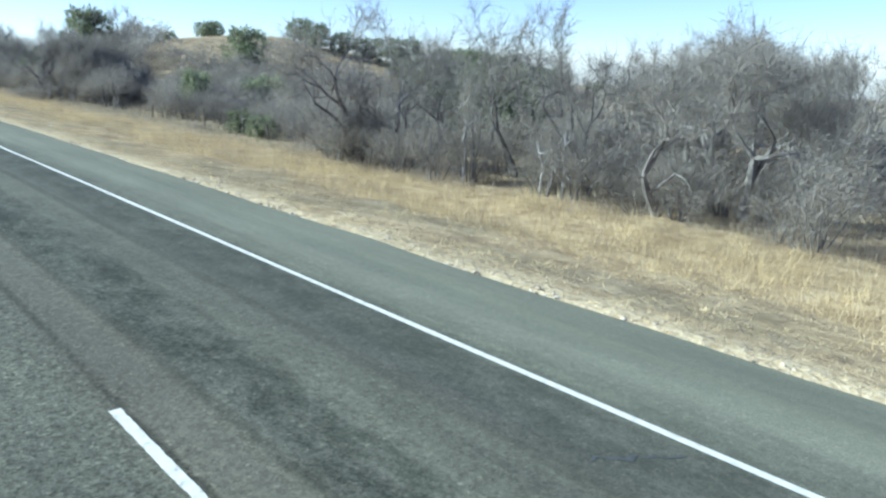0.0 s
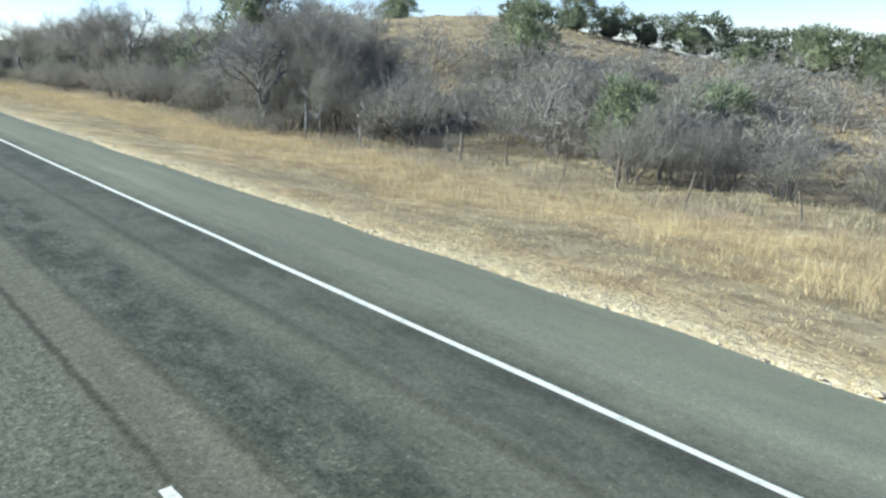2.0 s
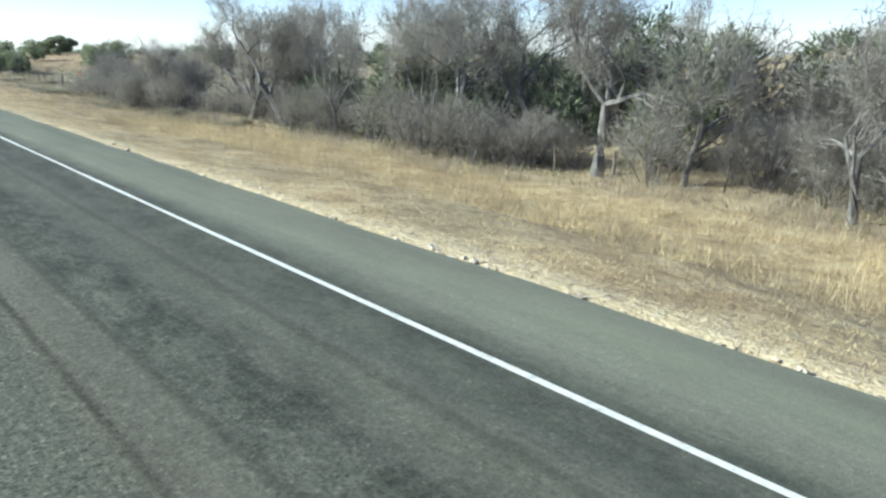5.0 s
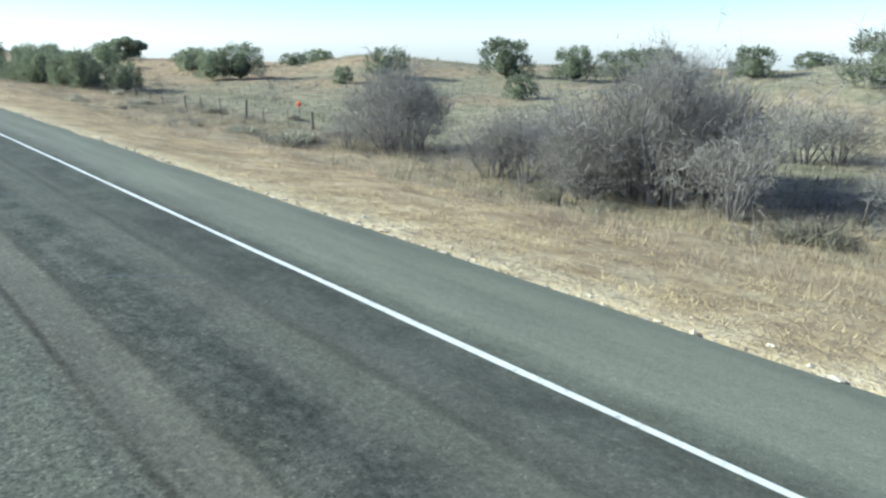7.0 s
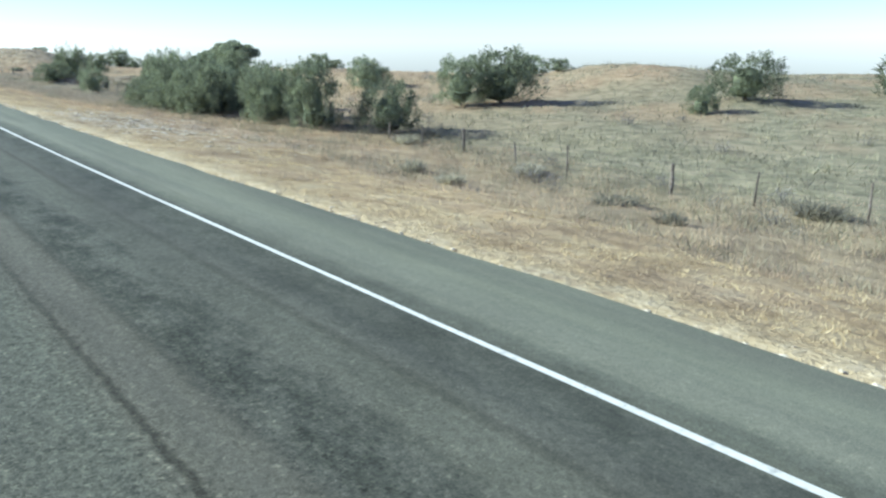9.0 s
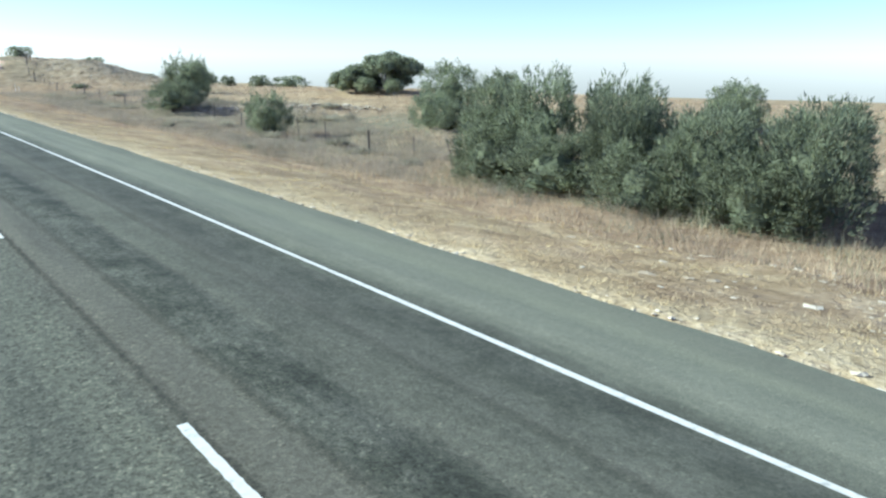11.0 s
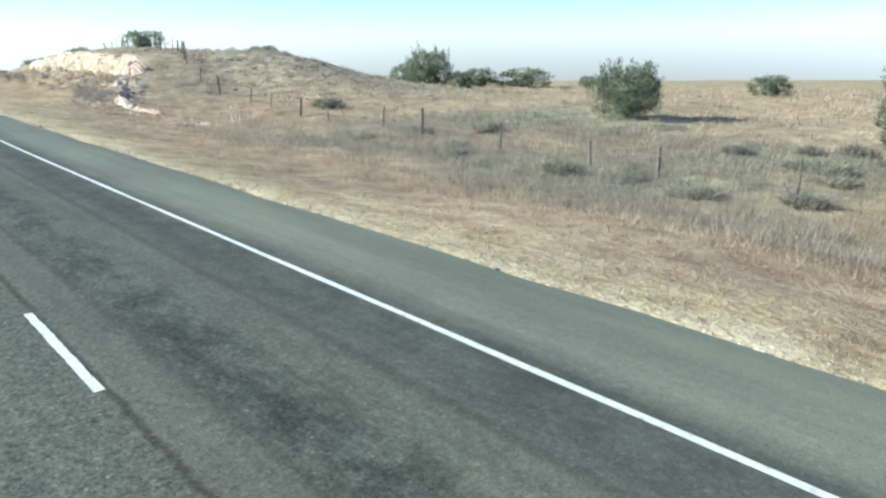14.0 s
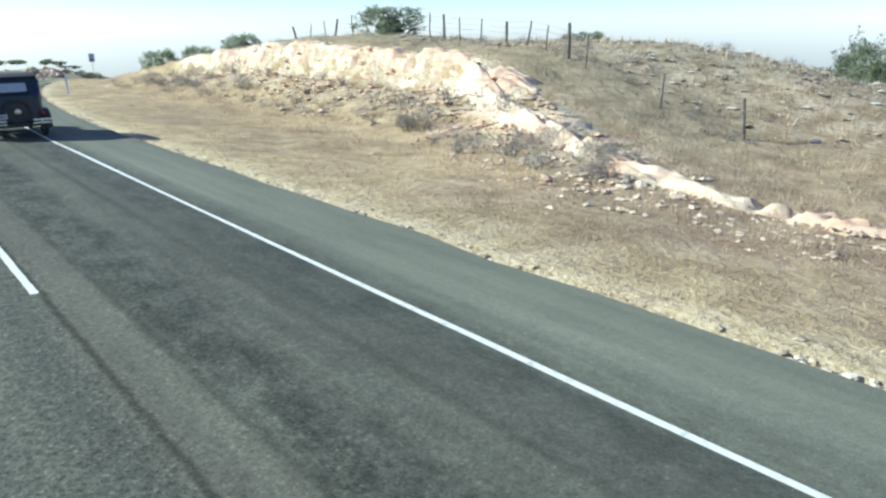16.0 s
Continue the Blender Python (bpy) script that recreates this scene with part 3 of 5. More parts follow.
# tar-sealed cracks: from x, y to x, y
SEAMS = [(0.24, 41.71, 0.83, 41.2), (1.0, 37.28, 1.78, 36.69), (2.13, 35.29, 2.54, 34.99), (5.16, 65.35, 5.51, 64.86), (2.33, 324.54, 3.58, 323.62), (1.15, 178.2, 2.61, 176.77), (1.02, 28.38, 2.29, 27.44),
         (2.73, -3.46, 3.42, -3.96), (2.1, 259.76, 3.05, 259.05), (1.34, 17.41, 1.7, 17.12), (2.87, 313.15, 3.99, 312.27), (1.19, 185.92, 1.79, 185.47), (0.87, 91.13, 3.1, 88.97)]
for k, (xa, ya, xb, yb) in enumerate(SEAMS):
    rng = np.random.RandomState(600 + k)
    q = np.linspace(0, 1, 14)
    px, py = xa + (xb - xa) * q + rng.normal(0, 0.015, 14), ya + (yb - ya) * q + rng.normal(0, 0.03, 14)
    hw = rng.uniform(0.012, 0.05, 14) * np.sin(np.pi * np.clip(q, 0.04, 0.96)) ** 0.5
    a = np.stack([px, py - hw, np.full(14, 0.003)], -1)
    b = np.stack([px, py + hw, np.full(14, 0.003)], -1)
    i = np.arange(13)
    seam = put("tar_seam", mesh_of("tar_seam", np.concatenate([a, b]), np.stack([i, i + 1, i + 15, i + 14], -1)), MAT_TAR)
    tagged(seam, "dark tar-sealed crack across the worn asphalt", "road patch", "tar seams", "structure")

# ---- plants: makers ----
def blades(base, way, length, width, rng, bend=0.0):
    """One thin triangle for each blade."""
    n = len(base)
    side = np.cross(way, rng.normal(size=(n, 3)))
    side /= np.linalg.norm(side, axis=1)[:, None] + 1e-9
    tip = base + way * length[:, None]
    if bend:
        tip = tip + rng.normal(0, bend, (n, 3)) * length[:, None]
    v = np.stack([base - side * width[:, None] / 2, base + side * width[:, None] / 2, tip], 1).reshape(-1, 3)
    return v, np.arange(3 * n).reshape(n, 3)


def unit(v):
    return v / (np.linalg.norm(v, axis=-1, keepdims=True) + 1e-9)


def ball(c, r, rng, rings=6, segs=9):
    """A lumpy low ball, as triangles."""
    vs, fs = [], []
    for i in range(rings + 1):
        th = math.pi * i / rings
        for j in range(segs):
            ph = 2 * math.pi * j / segs
            k = 1 + rng.uniform(-0.16, 0.16)
            vs.append((c[0] + r[0] * k * math.sin(th) * math.cos(ph), c[1] + r[1] * k * math.sin(th) * math.sin(ph), c[2] + r[2] * k * math.cos(th)))
    for i in range(rings):
        for j in range(segs):
            a, b = i * segs + j, i * segs + (j + 1) % segs
            fs += [(a, b, b + segs), (a, b + segs, a + segs)]
    return np.array(vs), np.array(fs)


def join(pieces):
    vs, fs, o = [], [], 0
    for v, f in pieces:
        vs.append(v)
        fs.append(f + o)
        o += len(v)
    return np.concatenate(vs), np.concatenate(fs)


def juniper(seed, spiky, clumps=110, per=78, leaf=0.17, h=4.0, w=4.0):
    """An evergreen cedar bush: a short trunk and a lumpy crown of many small upright tufts, with pointed leaders on top."""
    rng = np.random.RandomState(seed)
    t = np.concatenate([rng.uniform(0.02, 0.86, clumps) ** 0.9, rng.uniform(0.5, 0.9, 26 if spiky else 10)])
    n = len(t)
    a = 2.399 * np.arange(n) + rng.uniform(-0.7, 0.7, n)
    p1, p2 = rng.uniform(0, 6.283, 2)
    wide = np.interp(t, [0, 0.1, 0.3, 0.55, 0.8, 1], [0.66, 0.82, 0.98, 1.0, 0.74, 0.3] if spiky else [0.78, 0.95, 1.0, 0.92, 0.66, 0.25])
    wide = 0.43 * w * wide * (1 + 0.10 * np.sin(2 * a + p1) + 0.09 * np.sin(3 * a + p2 + 4 * t))
    q = np.sqrt(rng.uniform(0.35, 1.0, n))
    out = np.stack([np.cos(a), np.sin(a), 0 * a], -1)
    c = out * (q * wide)[:, None] + np.array([0, 0, 1.0]) * (0.9 * h * t)[:, None]
    size = w * rng.uniform(0.075, 0.125, n)
    length = size * np.where(np.arange(n) >= clumps, rng.uniform(2.6, 3.8, n) if spiky else rng.uniform(1.9, 2.7, n), rng.uniform(1.5, 2.5, n))
    size[clumps:] *= 0.72 if spiky else 0.9
    axis = unit(out * (0.75 - 0.55 * t)[:, None] + np.array([0, 0, 0.85]) + rng.normal(0, 0.2, (n, 3)))
    k = np.repeat(np.arange(n), per)
    m = len(k)
    u = rng.beta(1.1, 1.3, m)
    swing = unit(np.cross(axis[k], rng.normal(size=(m, 3))))
    prof = np.minimum(1, u / 0.2 + 0.35) * (1 - u) ** 0.65
    base = c[k] + axis[k] * (u * length[k])[:, None] + swing * (size[k] * prof * rng.uniform(0.5, 1.05, m))[:, None]
    way = unit(axis[k] * 1.05 + swing * 0.55 + rng.normal(0, 0.28, (m, 3)))
    pieces = [ball((0, 0, 0.40 * h), (0.20 * w, 0.20 * w, 0.28 * h), rng, 6, 9), ball((0.03 * w, 0, 0.22 * h), (0.21 * w, 0.21 * w, 0.14 * h), rng, 5, 9)]
    pieces.append(blades(base, way, rng.uniform(0.7, 1.6, m) * leaf, rng.uniform(0.2, 0.38, m) * leaf, rng))
    v, f = join(pieces)
    v[:, 2] *= h / np.percentile(v[:, 2], 99.6)
    v[:, :2] *= 0.5 * w / np.percentile(np.abs(v[:, :2]), 99.2)
    crown = mesh_of("crown", v, f)
    bm = bmesh.new()
    tube(bm, [(0, 0, -0.3), (0.03, 0.02, 0.3), (0.0, 0.05, 0.5 * h)], [0.14, 0.11, 0.05], 7)
    root = new("juniper_tree")
    part("trunk", bm, MAT_BARK, root)
    put("crown", crown, MAT_JUNIPER, root)
    return root


def bare_tree(seed, h=8.0, spread=0.62, twigs=9, lean=0.0, fork=0.27, limbs=0):
    """A leafless tree: forked trunk and limbs in one mesh, fine twigs in another."""
    rng = np.random.RandomState(seed)
    bm = bmesh.new()
    tb, tw, tl = [], [], []

    def grow(p, d, length, r, level):
        pts, rad = [p], [r]
        k = 3 if level < 3 else 2
        for i in range(k):
            d = unit(d + rng.normal(0, 0.16 + 0.05 * level, 3) + np.array([0, 0, 0.10 if level else 0.02]))
            p = p + d * length / k
            pts.append(p)
            rad.append(r * (1 - 0.42 * (i + 1) / k))
            if level >= 2:
                for _ in range(twigs if level >= 3 else 3):
                    tb.append(p - d * length / k * rng.uniform(0, 1))
                    tw.append(unit(d * 0.7 + rng.normal(0, 0.6, 3) + np.array([0, 0, 0.25])))
                    tl.append(rng.uniform(0.3, 1.0) * h / 9)
        tube(bm, [Vector(q) for q in pts], rad, 6 if level == 0 else (5 if level == 1 else 3), cap=False)
        if level < 4:
            kids = ((limbs or rng.randint(3, 5)) if level == 0 else rng.randint(2, 4))
            for j in range(kids):
                a = rng.uniform(0, 6.283)
                out = unit(np.cross(d, [math.cos(a), math.sin(a), 0.3]))
                grow(p if j < 2 else pts[-2], unit(d * (1 - spread * 0.5) + out * spread * rng.uniform(0.6, 1.3)), length * rng.uniform(0.62, 0.88), rad[-1] * rng.uniform(0.62, 0.85), level + 1)

    grow(np.array([0, 0, -0.3]), unit(np.array([lean, 0.1 * lean, 1.0])), h * fork, 0.024 * h, 0)
    base, way, ln = np.array(tb), np.array(tw), np.array(tl)
    n = len(base)
    v1, f1 = blades(base, way, ln, np.full(n, 0.015), rng)
    side = base + way * ln[:, None] * 0.45
    way2 = unit(way + rng.normal(0, 0.6, (n, 3)))
    v2, f2 = blades(side, way2, ln * 0.6, np.full(n, 0.012), rng)
    way3 = unit(way + rng.normal(0, 0.7, (n, 3)))
    v3, f3 = blades(base + way * ln[:, None] * 0.7, way3, ln * 0.5, np.full(n, 0.012), rng)
    v, f = join([(v1, f1), (v2, f2), (v3, f3)])
    fit_z, fit_r = h / np.percentile(v[:, 2], 99.7), 3.5 / np.percentile(np.abs(v[:, :2]), 98.5)
    v *= [fit_r, fit_r, fit_z]
    bmesh.ops.scale(bm, vec=(fit_r, fit_r, fit_z), verts=bm.verts)
    root = new("bare_tree")
    part("trunk", bm, MAT_BARK, root)
    put("crown", mesh_of("crown", v, f), MAT_TWIG, root)
    return root


def brush(seed, h=4.0, w=5.0, count=800, thick=1.0, name="bare_shrub"):
    """A leafless thorny shrub: stems from the root, each with a loose haze of twigs round its upper part."""
    rng = np.random.RandomState(seed)
    bm = bmesh.new()
    heads, reach = [], []
    for k in range(11):
        a = 2.399 * k + rng.uniform(-0.5, 0.5)
        q = math.sqrt((k + 0.2) / 11) * 0.40 * w * rng.uniform(0.7, 1.15)
        e = Vector((q * math.cos(a), q * math.sin(a), h * (0.92 - 0.55 * (q / (0.46 * w)) ** 1.6) * rng.uniform(0.6, 1.0)))
        m1 = Vector((e.x * 0.4, e.y * 0.4, e.z * 0.5)) + Vector(rng.normal(0, 0.18, 3))
        tube(bm, [Vector((0.25 * math.cos(a), 0.25 * math.sin(a), -0.3)), m1, e], [rng.uniform(0.035, 0.06), 0.03, 0.010], 4, cap=False)
        heads.append((np.array(m1), np.array(e)))
        reach.append(w * rng.uniform(0.11, 0.20))
    k = rng.randint(0, 11, count)
    m1s, es, rs = np.array([p[0] for p in heads])[k], np.array([p[1] for p in heads])[k], np.array(reach)[k]
    t = rng.uniform(0, 1.0, count) ** 0.7
    off = rng.normal(size=(count, 3)) * (rs * (1.05 - 0.5 * t))[:, None] * 0.62
    base = m1s + (es - m1s) * t[:, None] + off
    base[:, 2] = np.where(base[:, 2] < 0.03 * h, rng.uniform(0.02, 0.3, count) * h, base[:, 2])
    out = base * np.array([1.0, 1.0, 0.0]) / (0.4 * w)
    way = unit(out * 0.5 + np.array([0, 0, 0.6]) + off / rs[:, None] * 0.4 + rng.normal(0, 0.45, (count, 3)))
    ln = rng.uniform(0.3, 0.9, count)
    pieces = [blades(base, way, ln, np.full(count, 0.020 * thick), rng)]
    for _ in range(3):
        s = base + way * (ln * rng.uniform(0.1, 0.8, count))[:, None]
        w2 = unit(way + rng.normal(0, 0.7, (count, 3)))
        pieces.append(blades(s, w2, ln * rng.uniform(0.3, 0.8, count), np.full(count, 0.018 * thick), rng))
    if not name:
        stems = np.array([(p[0], p[1]) for p in heads])
        foot = stems[:, 0] * np.array([0.3, 0.3, -0.1])
        for lo, hi, wide in ((foot, stems[:, 0], 0.09), (stems[:, 0], stems[:, 1], 0.06)):
            length = np.linalg.norm(hi - lo, axis=1)
            pieces.append(blades(lo, unit(hi - lo), length, np.full(len(lo), wide), rng))
        bm.free()
        return join(pieces)
    root = new(name)
    part("trunk", bm, MAT_BARK, root)
    put("crown", mesh_of("crown", *join(pieces)), MAT_TWIG, root)
    return root


used = set()


FAR_BRUSH = []


def plant(proto, x, y, h, w, h0, w0, turn, sink=0.1):
    """Stand a copy of a plant on the ground, at its height and width; the first goes there itself."""
    m = Matrix.Translation((x, y, ground_z(x, y) - sink)) @ Matrix.Rotation(turn, 4, "Z") @ Matrix.Diagonal((w / w0, w / w0, h / h0, 1))
    if isinstance(proto, tuple):
        FAR_BRUSH.append((proto[0] @ np.array(m.to_3x3()).T + np.array(m.translation), proto[1]))
        return None
    if proto.name not in used:
        used.add(proto.name)
        proto.matrix_basis = m
        return proto
    return copy_thing(proto, m @ Matrix.Diagonal((1 / proto.scale.x, 1 / proto.scale.y, 1 / proto.scale.z, 1)))


PRNG = np.random.RandomState(7)
spiky_j = [juniper(100 + k, True, 130, 84, 0.155) for k in range(3)]
near_j = [juniper(150 + k, False, 112, 64, 0.17) for k in range(4)]
round_j = [juniper(200 + k, False, 80, 30, 0.28) for k in range(4)]
far_j = [juniper(250 + k, False, 34, 6, 1.0) for k in range(2)]
for j in spiky_j:
    tagged(j, "dark green juniper bush with upright feathery tips on dry grass", "juniper", "roadside junipers")
for j in near_j + round_j:
    tagged(j, "rounded dark green juniper tree standing in dry pasture", "juniper", "roadside junipers")

# x, y, height, width of the junipers, stretch by stretch
HILL_J = [(48.6, 90.5, 5.4, 6.6), (66.9, 100.8, 2.3, 4.0), (69.9, 97.7, 3.7, 5.4),
          (76.2, 90.4, 4.9, 8.0), (80.5, 78.5, 5.1, 7.7), (80.8, 71.6, 4.8, 7.1), (79.3, 65.3, 3.9, 6.4), (73.7, 57.7, 2.6, 4.5), (56.4, 119.4, 2.6, 4.5), (52.9, 128.7, 2.4, 4.2), (67.7, 79.9, 3.0, 3.6), (69.1, 68.1, 3.3, 4.2),
          (88, 60, 1.8, 3.3), (90, 50, 2.0, 3.6), (61, 127, 3.8, 4.5), (83, 88, 4.5, 7.0), (85, 83, 5.1, 7.0), (84, 75, 5.1, 7.0), (84, 66, 3.4, 5.7), (77, 61, 3.4, 5.7), (73, 95, 3.6, 6.0)]
THICKET_J = [(30.3, 66.3, 4.5, 4.0), (37.9, 66.2, 3.9, 6.0), (24.5, 45.8, 1.9, 2.3), (24.5, 42.5, 1.8, 2.4), (37.5, 121.5, 8.2, 8.0), (24.0, 104.3, 2.8, 3.0), (29.0, 154.3, 5.0, 6.4),
             (25.0, 121.4, 1.8, 1.9), (27.0, 114.1, 4.3, 5.0), (33.0, 137.0, 5.0, 5.5), (40.0, 146.0, 5.0, 6.0), (26.5, 161.5, 3.9, 5.2), (28.0, 167.0, 3.6, 5.0), (26.0, 147.5, 3.2, 4.2), (30.5, 144.0, 4.2, 5.0), (27.5, 136.0, 3.4, 4.2), (32.0, 158.0, 4.4, 5.5), (31.0, 172.5, 3.4, 5.0)]
FIELD_J = [(57.5, 246.8, 3.7, 5.9), (50.3, 246.4, 2.2, 2.5), (44.3, 262.1, 4.6, 6.5), (40.9, 263.6, 4.0, 4.7), (60.9, 277.1, 2.1, 4.2), (65.0, 274.0, 1.5, 3.0), (47.9, 288.3, 3.6, 4.2), (50.5, 290.0, 2.6, 4.0),
           (70.8, 238.2, 5.2, 7.4), (73.6, 228.9, 4.2, 5.3), (51.3, 217.1, 2.4, 3.3), (82.4, 224.0, 3.9, 9.5), (100.4, 220.9, 2.6, 2.6), (82.5, 236.0, 2.6, 3.7), (85.1, 230.6, 3.6, 7.0), (84.8, 223.8, 3.8, 6.3), (57.3, 197.0, 2.6, 3.7), (55.2, 186.2, 4.1, 5.6), (74.3, 199.5, 1.9, 4.2), (63.0, 180.5, 3.0, 4.0)]
ROW_J = [(26.5, 254.1, 3.3, 4.3), (26.5, 266.6, 3.3, 4.4), (23.8, 287.4, 4.7, 3.6), (23.5, 284.3, 5.0, 3.8), (22.6, 279.2, 4.5, 3.2), (22.0, 275.3, 3.8, 3.3), (22.5, 272.0, 4.0, 3.6),
         (27.2, 273.6, 4.0, 3.8), (22.5, 262.5, 4.0, 4.3), (23.0, 257.6, 4.3, 3.2), (25.6, 281.5, 4.8, 4.2), (25.0, 277.0, 3.7, 4.0), (22.0, 286.0, 2.8, 4.0), (21.6, 281.8, 2.5, 4.6), (21.4, 277.2, 2.6, 4.2), (21.6, 273.3, 2.5, 4.0), (24.0, 274.3, 3.3, 4.4), (24.2, 286.6, 3.5, 4.2)]
EAST_J = [(60.3, 322.9, 2.2, 3.5), (89.7, 312.5, 1.3, 3.1), (67.4, 280.7, 2.8, 5.0), (24.7, 312.4, 3.3, 3.2), (28.9, 338.4, 5.1, 4.6), (24.2, 329.8, 2.6, 4.4), 
          (61.3, 410.8, 3.0, 5.1), (61.8, 361.4, 1.8, 3.4), (77.0, 342.2, 1.9, 4.5), (66.3, 329.5, 2.9, 4.3), (42.2, 312.0, 4.7, 5.5), (36.2, 307.6, 2.9, 3.3), (35.8, 305.0, 2.4, 3.3), (37.0, 302.6, 2.1, 3.2), (38.2, 358.6, 3.4, 4.3),
          (53.5, 396.5, 4.3, 5.1), (61.6, 400.2, 2.2, 3.1), (77.4, 404.9, 2.6, 8.0), (72.0, 408.0, 2.6, 5.0), (90.5, 404.1, 1.9, 2.7)]
MOUND_J = [(29.9, 418.9, 2.0, 4.6), (40.4, 410.6, 1.4, 3.6), (58.6, 413.3, 1.4, 2.8), (60.1, 410.9, 1.2, 1.8), (26.1, 454.0, 2.9, 3.8), (27.7, 447.5, 2.5, 3.6), (28.2, 438.5, 2.0, 3.8),
           (51.6, 415.5, 1.6, 4.0), (29.2, 378.6, 0.7, 2.5)]
SPIKY = {(24.7, 312.4), (28.9, 338.4), (22.5, 262.5), (38.2, 358.6), (22.6, 279.2), (53.5, 396.5)}
for group in (HILL_J, THICKET_J, FIELD_J, ROW_J, EAST_J, MOUND_J):
    for k, (x, y, h, w) in enumerate(group):
        if (x, y) in SPIKY:
            plant(spiky_j[k % 3], x, y, h * 1.04, w * 1.06, 4.0, 4.0, PRNG.uniform(0, 6.28))
        else:
            plant((near_j if x < 62 and 240 < y < 380 else round_j)[k % 4], x, y, h * 1.05, w * 1.06, 4.0, 4.0, PRNG.uniform(0, 6.28))
# the woods on the far ridge and the scrub on the bank beyond the bend, too far to tell apart
FAR_WOODS = []
for root in far_j:
    crown = [ob for ob in root.children if ob.name.startswith("crown")][0].data
    co, tri = np.zeros(3 * len(crown.vertices), np.float32), np.zeros(len(crown.loops), np.int32)
    crown.vertices.foreach_get("co", co)
    crown.loops.foreach_get("vertex_index", tri)
    FAR_WOODS.append((co.reshape(-1, 3), tri.reshape(-1, 3)))
    for ob in list(root.children) + [root]:
        bpy.data.objects.remove(ob)
for label, spots in (
        ("dark junipers covering the distant ridge", [(PRNG.uniform(-90, 190), PRNG.uniform(722, 790), PRNG.uniform(3.2, 5.4), PRNG.uniform(1.9, 3.1)) for k in range(270)]),
        ("low dark scrub on the bank beyond the bend", [(PRNG.uniform(-20, 56), PRNG.uniform(553, 570), PRNG.uniform(0.7, 1.3), PRNG.uniform(2.2, 3.6)) for k in range(70)])):
    pieces = []
    for k, (x, y, h, w) in enumerate(spots):
        v, f = FAR_WOODS[k % 2]
        t = PRNG.uniform(0, 6.28)
        turned = np.stack([v[:, 0] * math.cos(t) - v[:, 1] * math.sin(t), v[:, 0] * math.sin(t) + v[:, 1] * math.cos(t), v[:, 2]], -1)
        pieces.append((turned * np.array([h * w, h * w, h]) / 4 + np.array([x, y, ground_z(x, y) - 0.1]), f))
    tagged(put("far_woods", mesh_of("far_woods", *join(pieces)), MAT_JUNIPER), label, "woods", kind="stuff")

# the flat-topped oak on the rise
def oak(seed, h=4.6, w=9.3):
    rng = np.random.RandomState(seed)
    bm = bmesh.new()
    pieces, base, way = [], [], []
    for k in range(22):
        a = k * 2.399 + rng.uniform(-0.3, 0.3)
        q = math.sqrt((k + 0.5) / 22) * 0.43 * w
        z = h * (0.86 - 0.34 * (q / (0.43 * w)) ** 3) * rng.uniform(0.86, 1.0)
        if k % 3 == 2:
            z *= 0.42
        c = np.array([q * math.cos(a), q * math.sin(a), z])
        tube(bm, [Vector((0, 0, 0.5)), Vector((c[0] * 0.4, c[1] * 0.4, z * 0.6)), Vector(c)], [0.14, 0.08, 0.03], 5, cap=False)
        r = np.array([0.125 * w, 0.125 * w, 0.14 * h]) * rng.uniform(0.85, 1.25)
        m = 560
        nrm = unit(rng.normal(size=(m, 3)) + np.array([0, 0, 0.2]))
        base.append(c + nrm * r * rng.uniform(0.6, 1.1, (m, 1)))
        way.append(unit(nrm + rng.normal(0, 0.6, (m, 3))))
        pieces.append(ball(c, r * 0.78, rng, 5, 7))
    tube(bm, [Vector((0, 0, -0.3)), Vector((0.1, 0, 0.8)), Vector((0.0, 0.1, 1.6))], [0.32, 0.24, 0.18], 8)
    base, way = np.concatenate(base), np.concatenate(way)
    n = len(base)
    pieces.append(blades(base, way, rng.uniform(0.2, 0.45, n), rng.uniform(0.10, 0.2, n), rng))
    root = new("oak_tree")
    part("trunk", bm, MAT_BARK, root)
    put("crown", mesh_of("crown", *join(pieces)), MAT_JUNIPER, root)
    return tagged(root, "broad flat-topped evergreen oak on the grassy rise", "oak")


oaks = oak(31)
plant(oaks, 54.1, 337.8, 4.9, 9.3, 4.6, 9.3, 0.4)
plant(oaks, 51.6, 341.0, 3.4, 6.4, 4.6, 9.3, 2.1)

# bare woods
trees_b = [bare_tree(300 + k, 8.0, 0.62 + 0.06 * (k % 3), 9, 0.25 * (k % 2)) for k in range(5)]
shrubs = [brush(400 + k, 4.0, 5.0 + 0.4 * (k % 2)) for k in range(5)]
shrubs_far = [brush(450 + k, 4.0, 5.2, 245, 2.7, "") for k in range(3)]
shrubs_low = [brush(480 + k, 4.0, 5.2, 75, 5.0, "low_bush") for k in range(3)]
for b in trees_b:
    tagged(b, "leafless grey tree with forked limbs in the roadside thicket", "tree", "bare trees")
for b in shrubs_low:
    tagged(b, "low grey leafless bush among the dry grass", "shrub", "low bushes")
for b in shrubs:
    tagged(b, "leafless grey brush with dense thin twigs", "shrub", "bare shrubs")
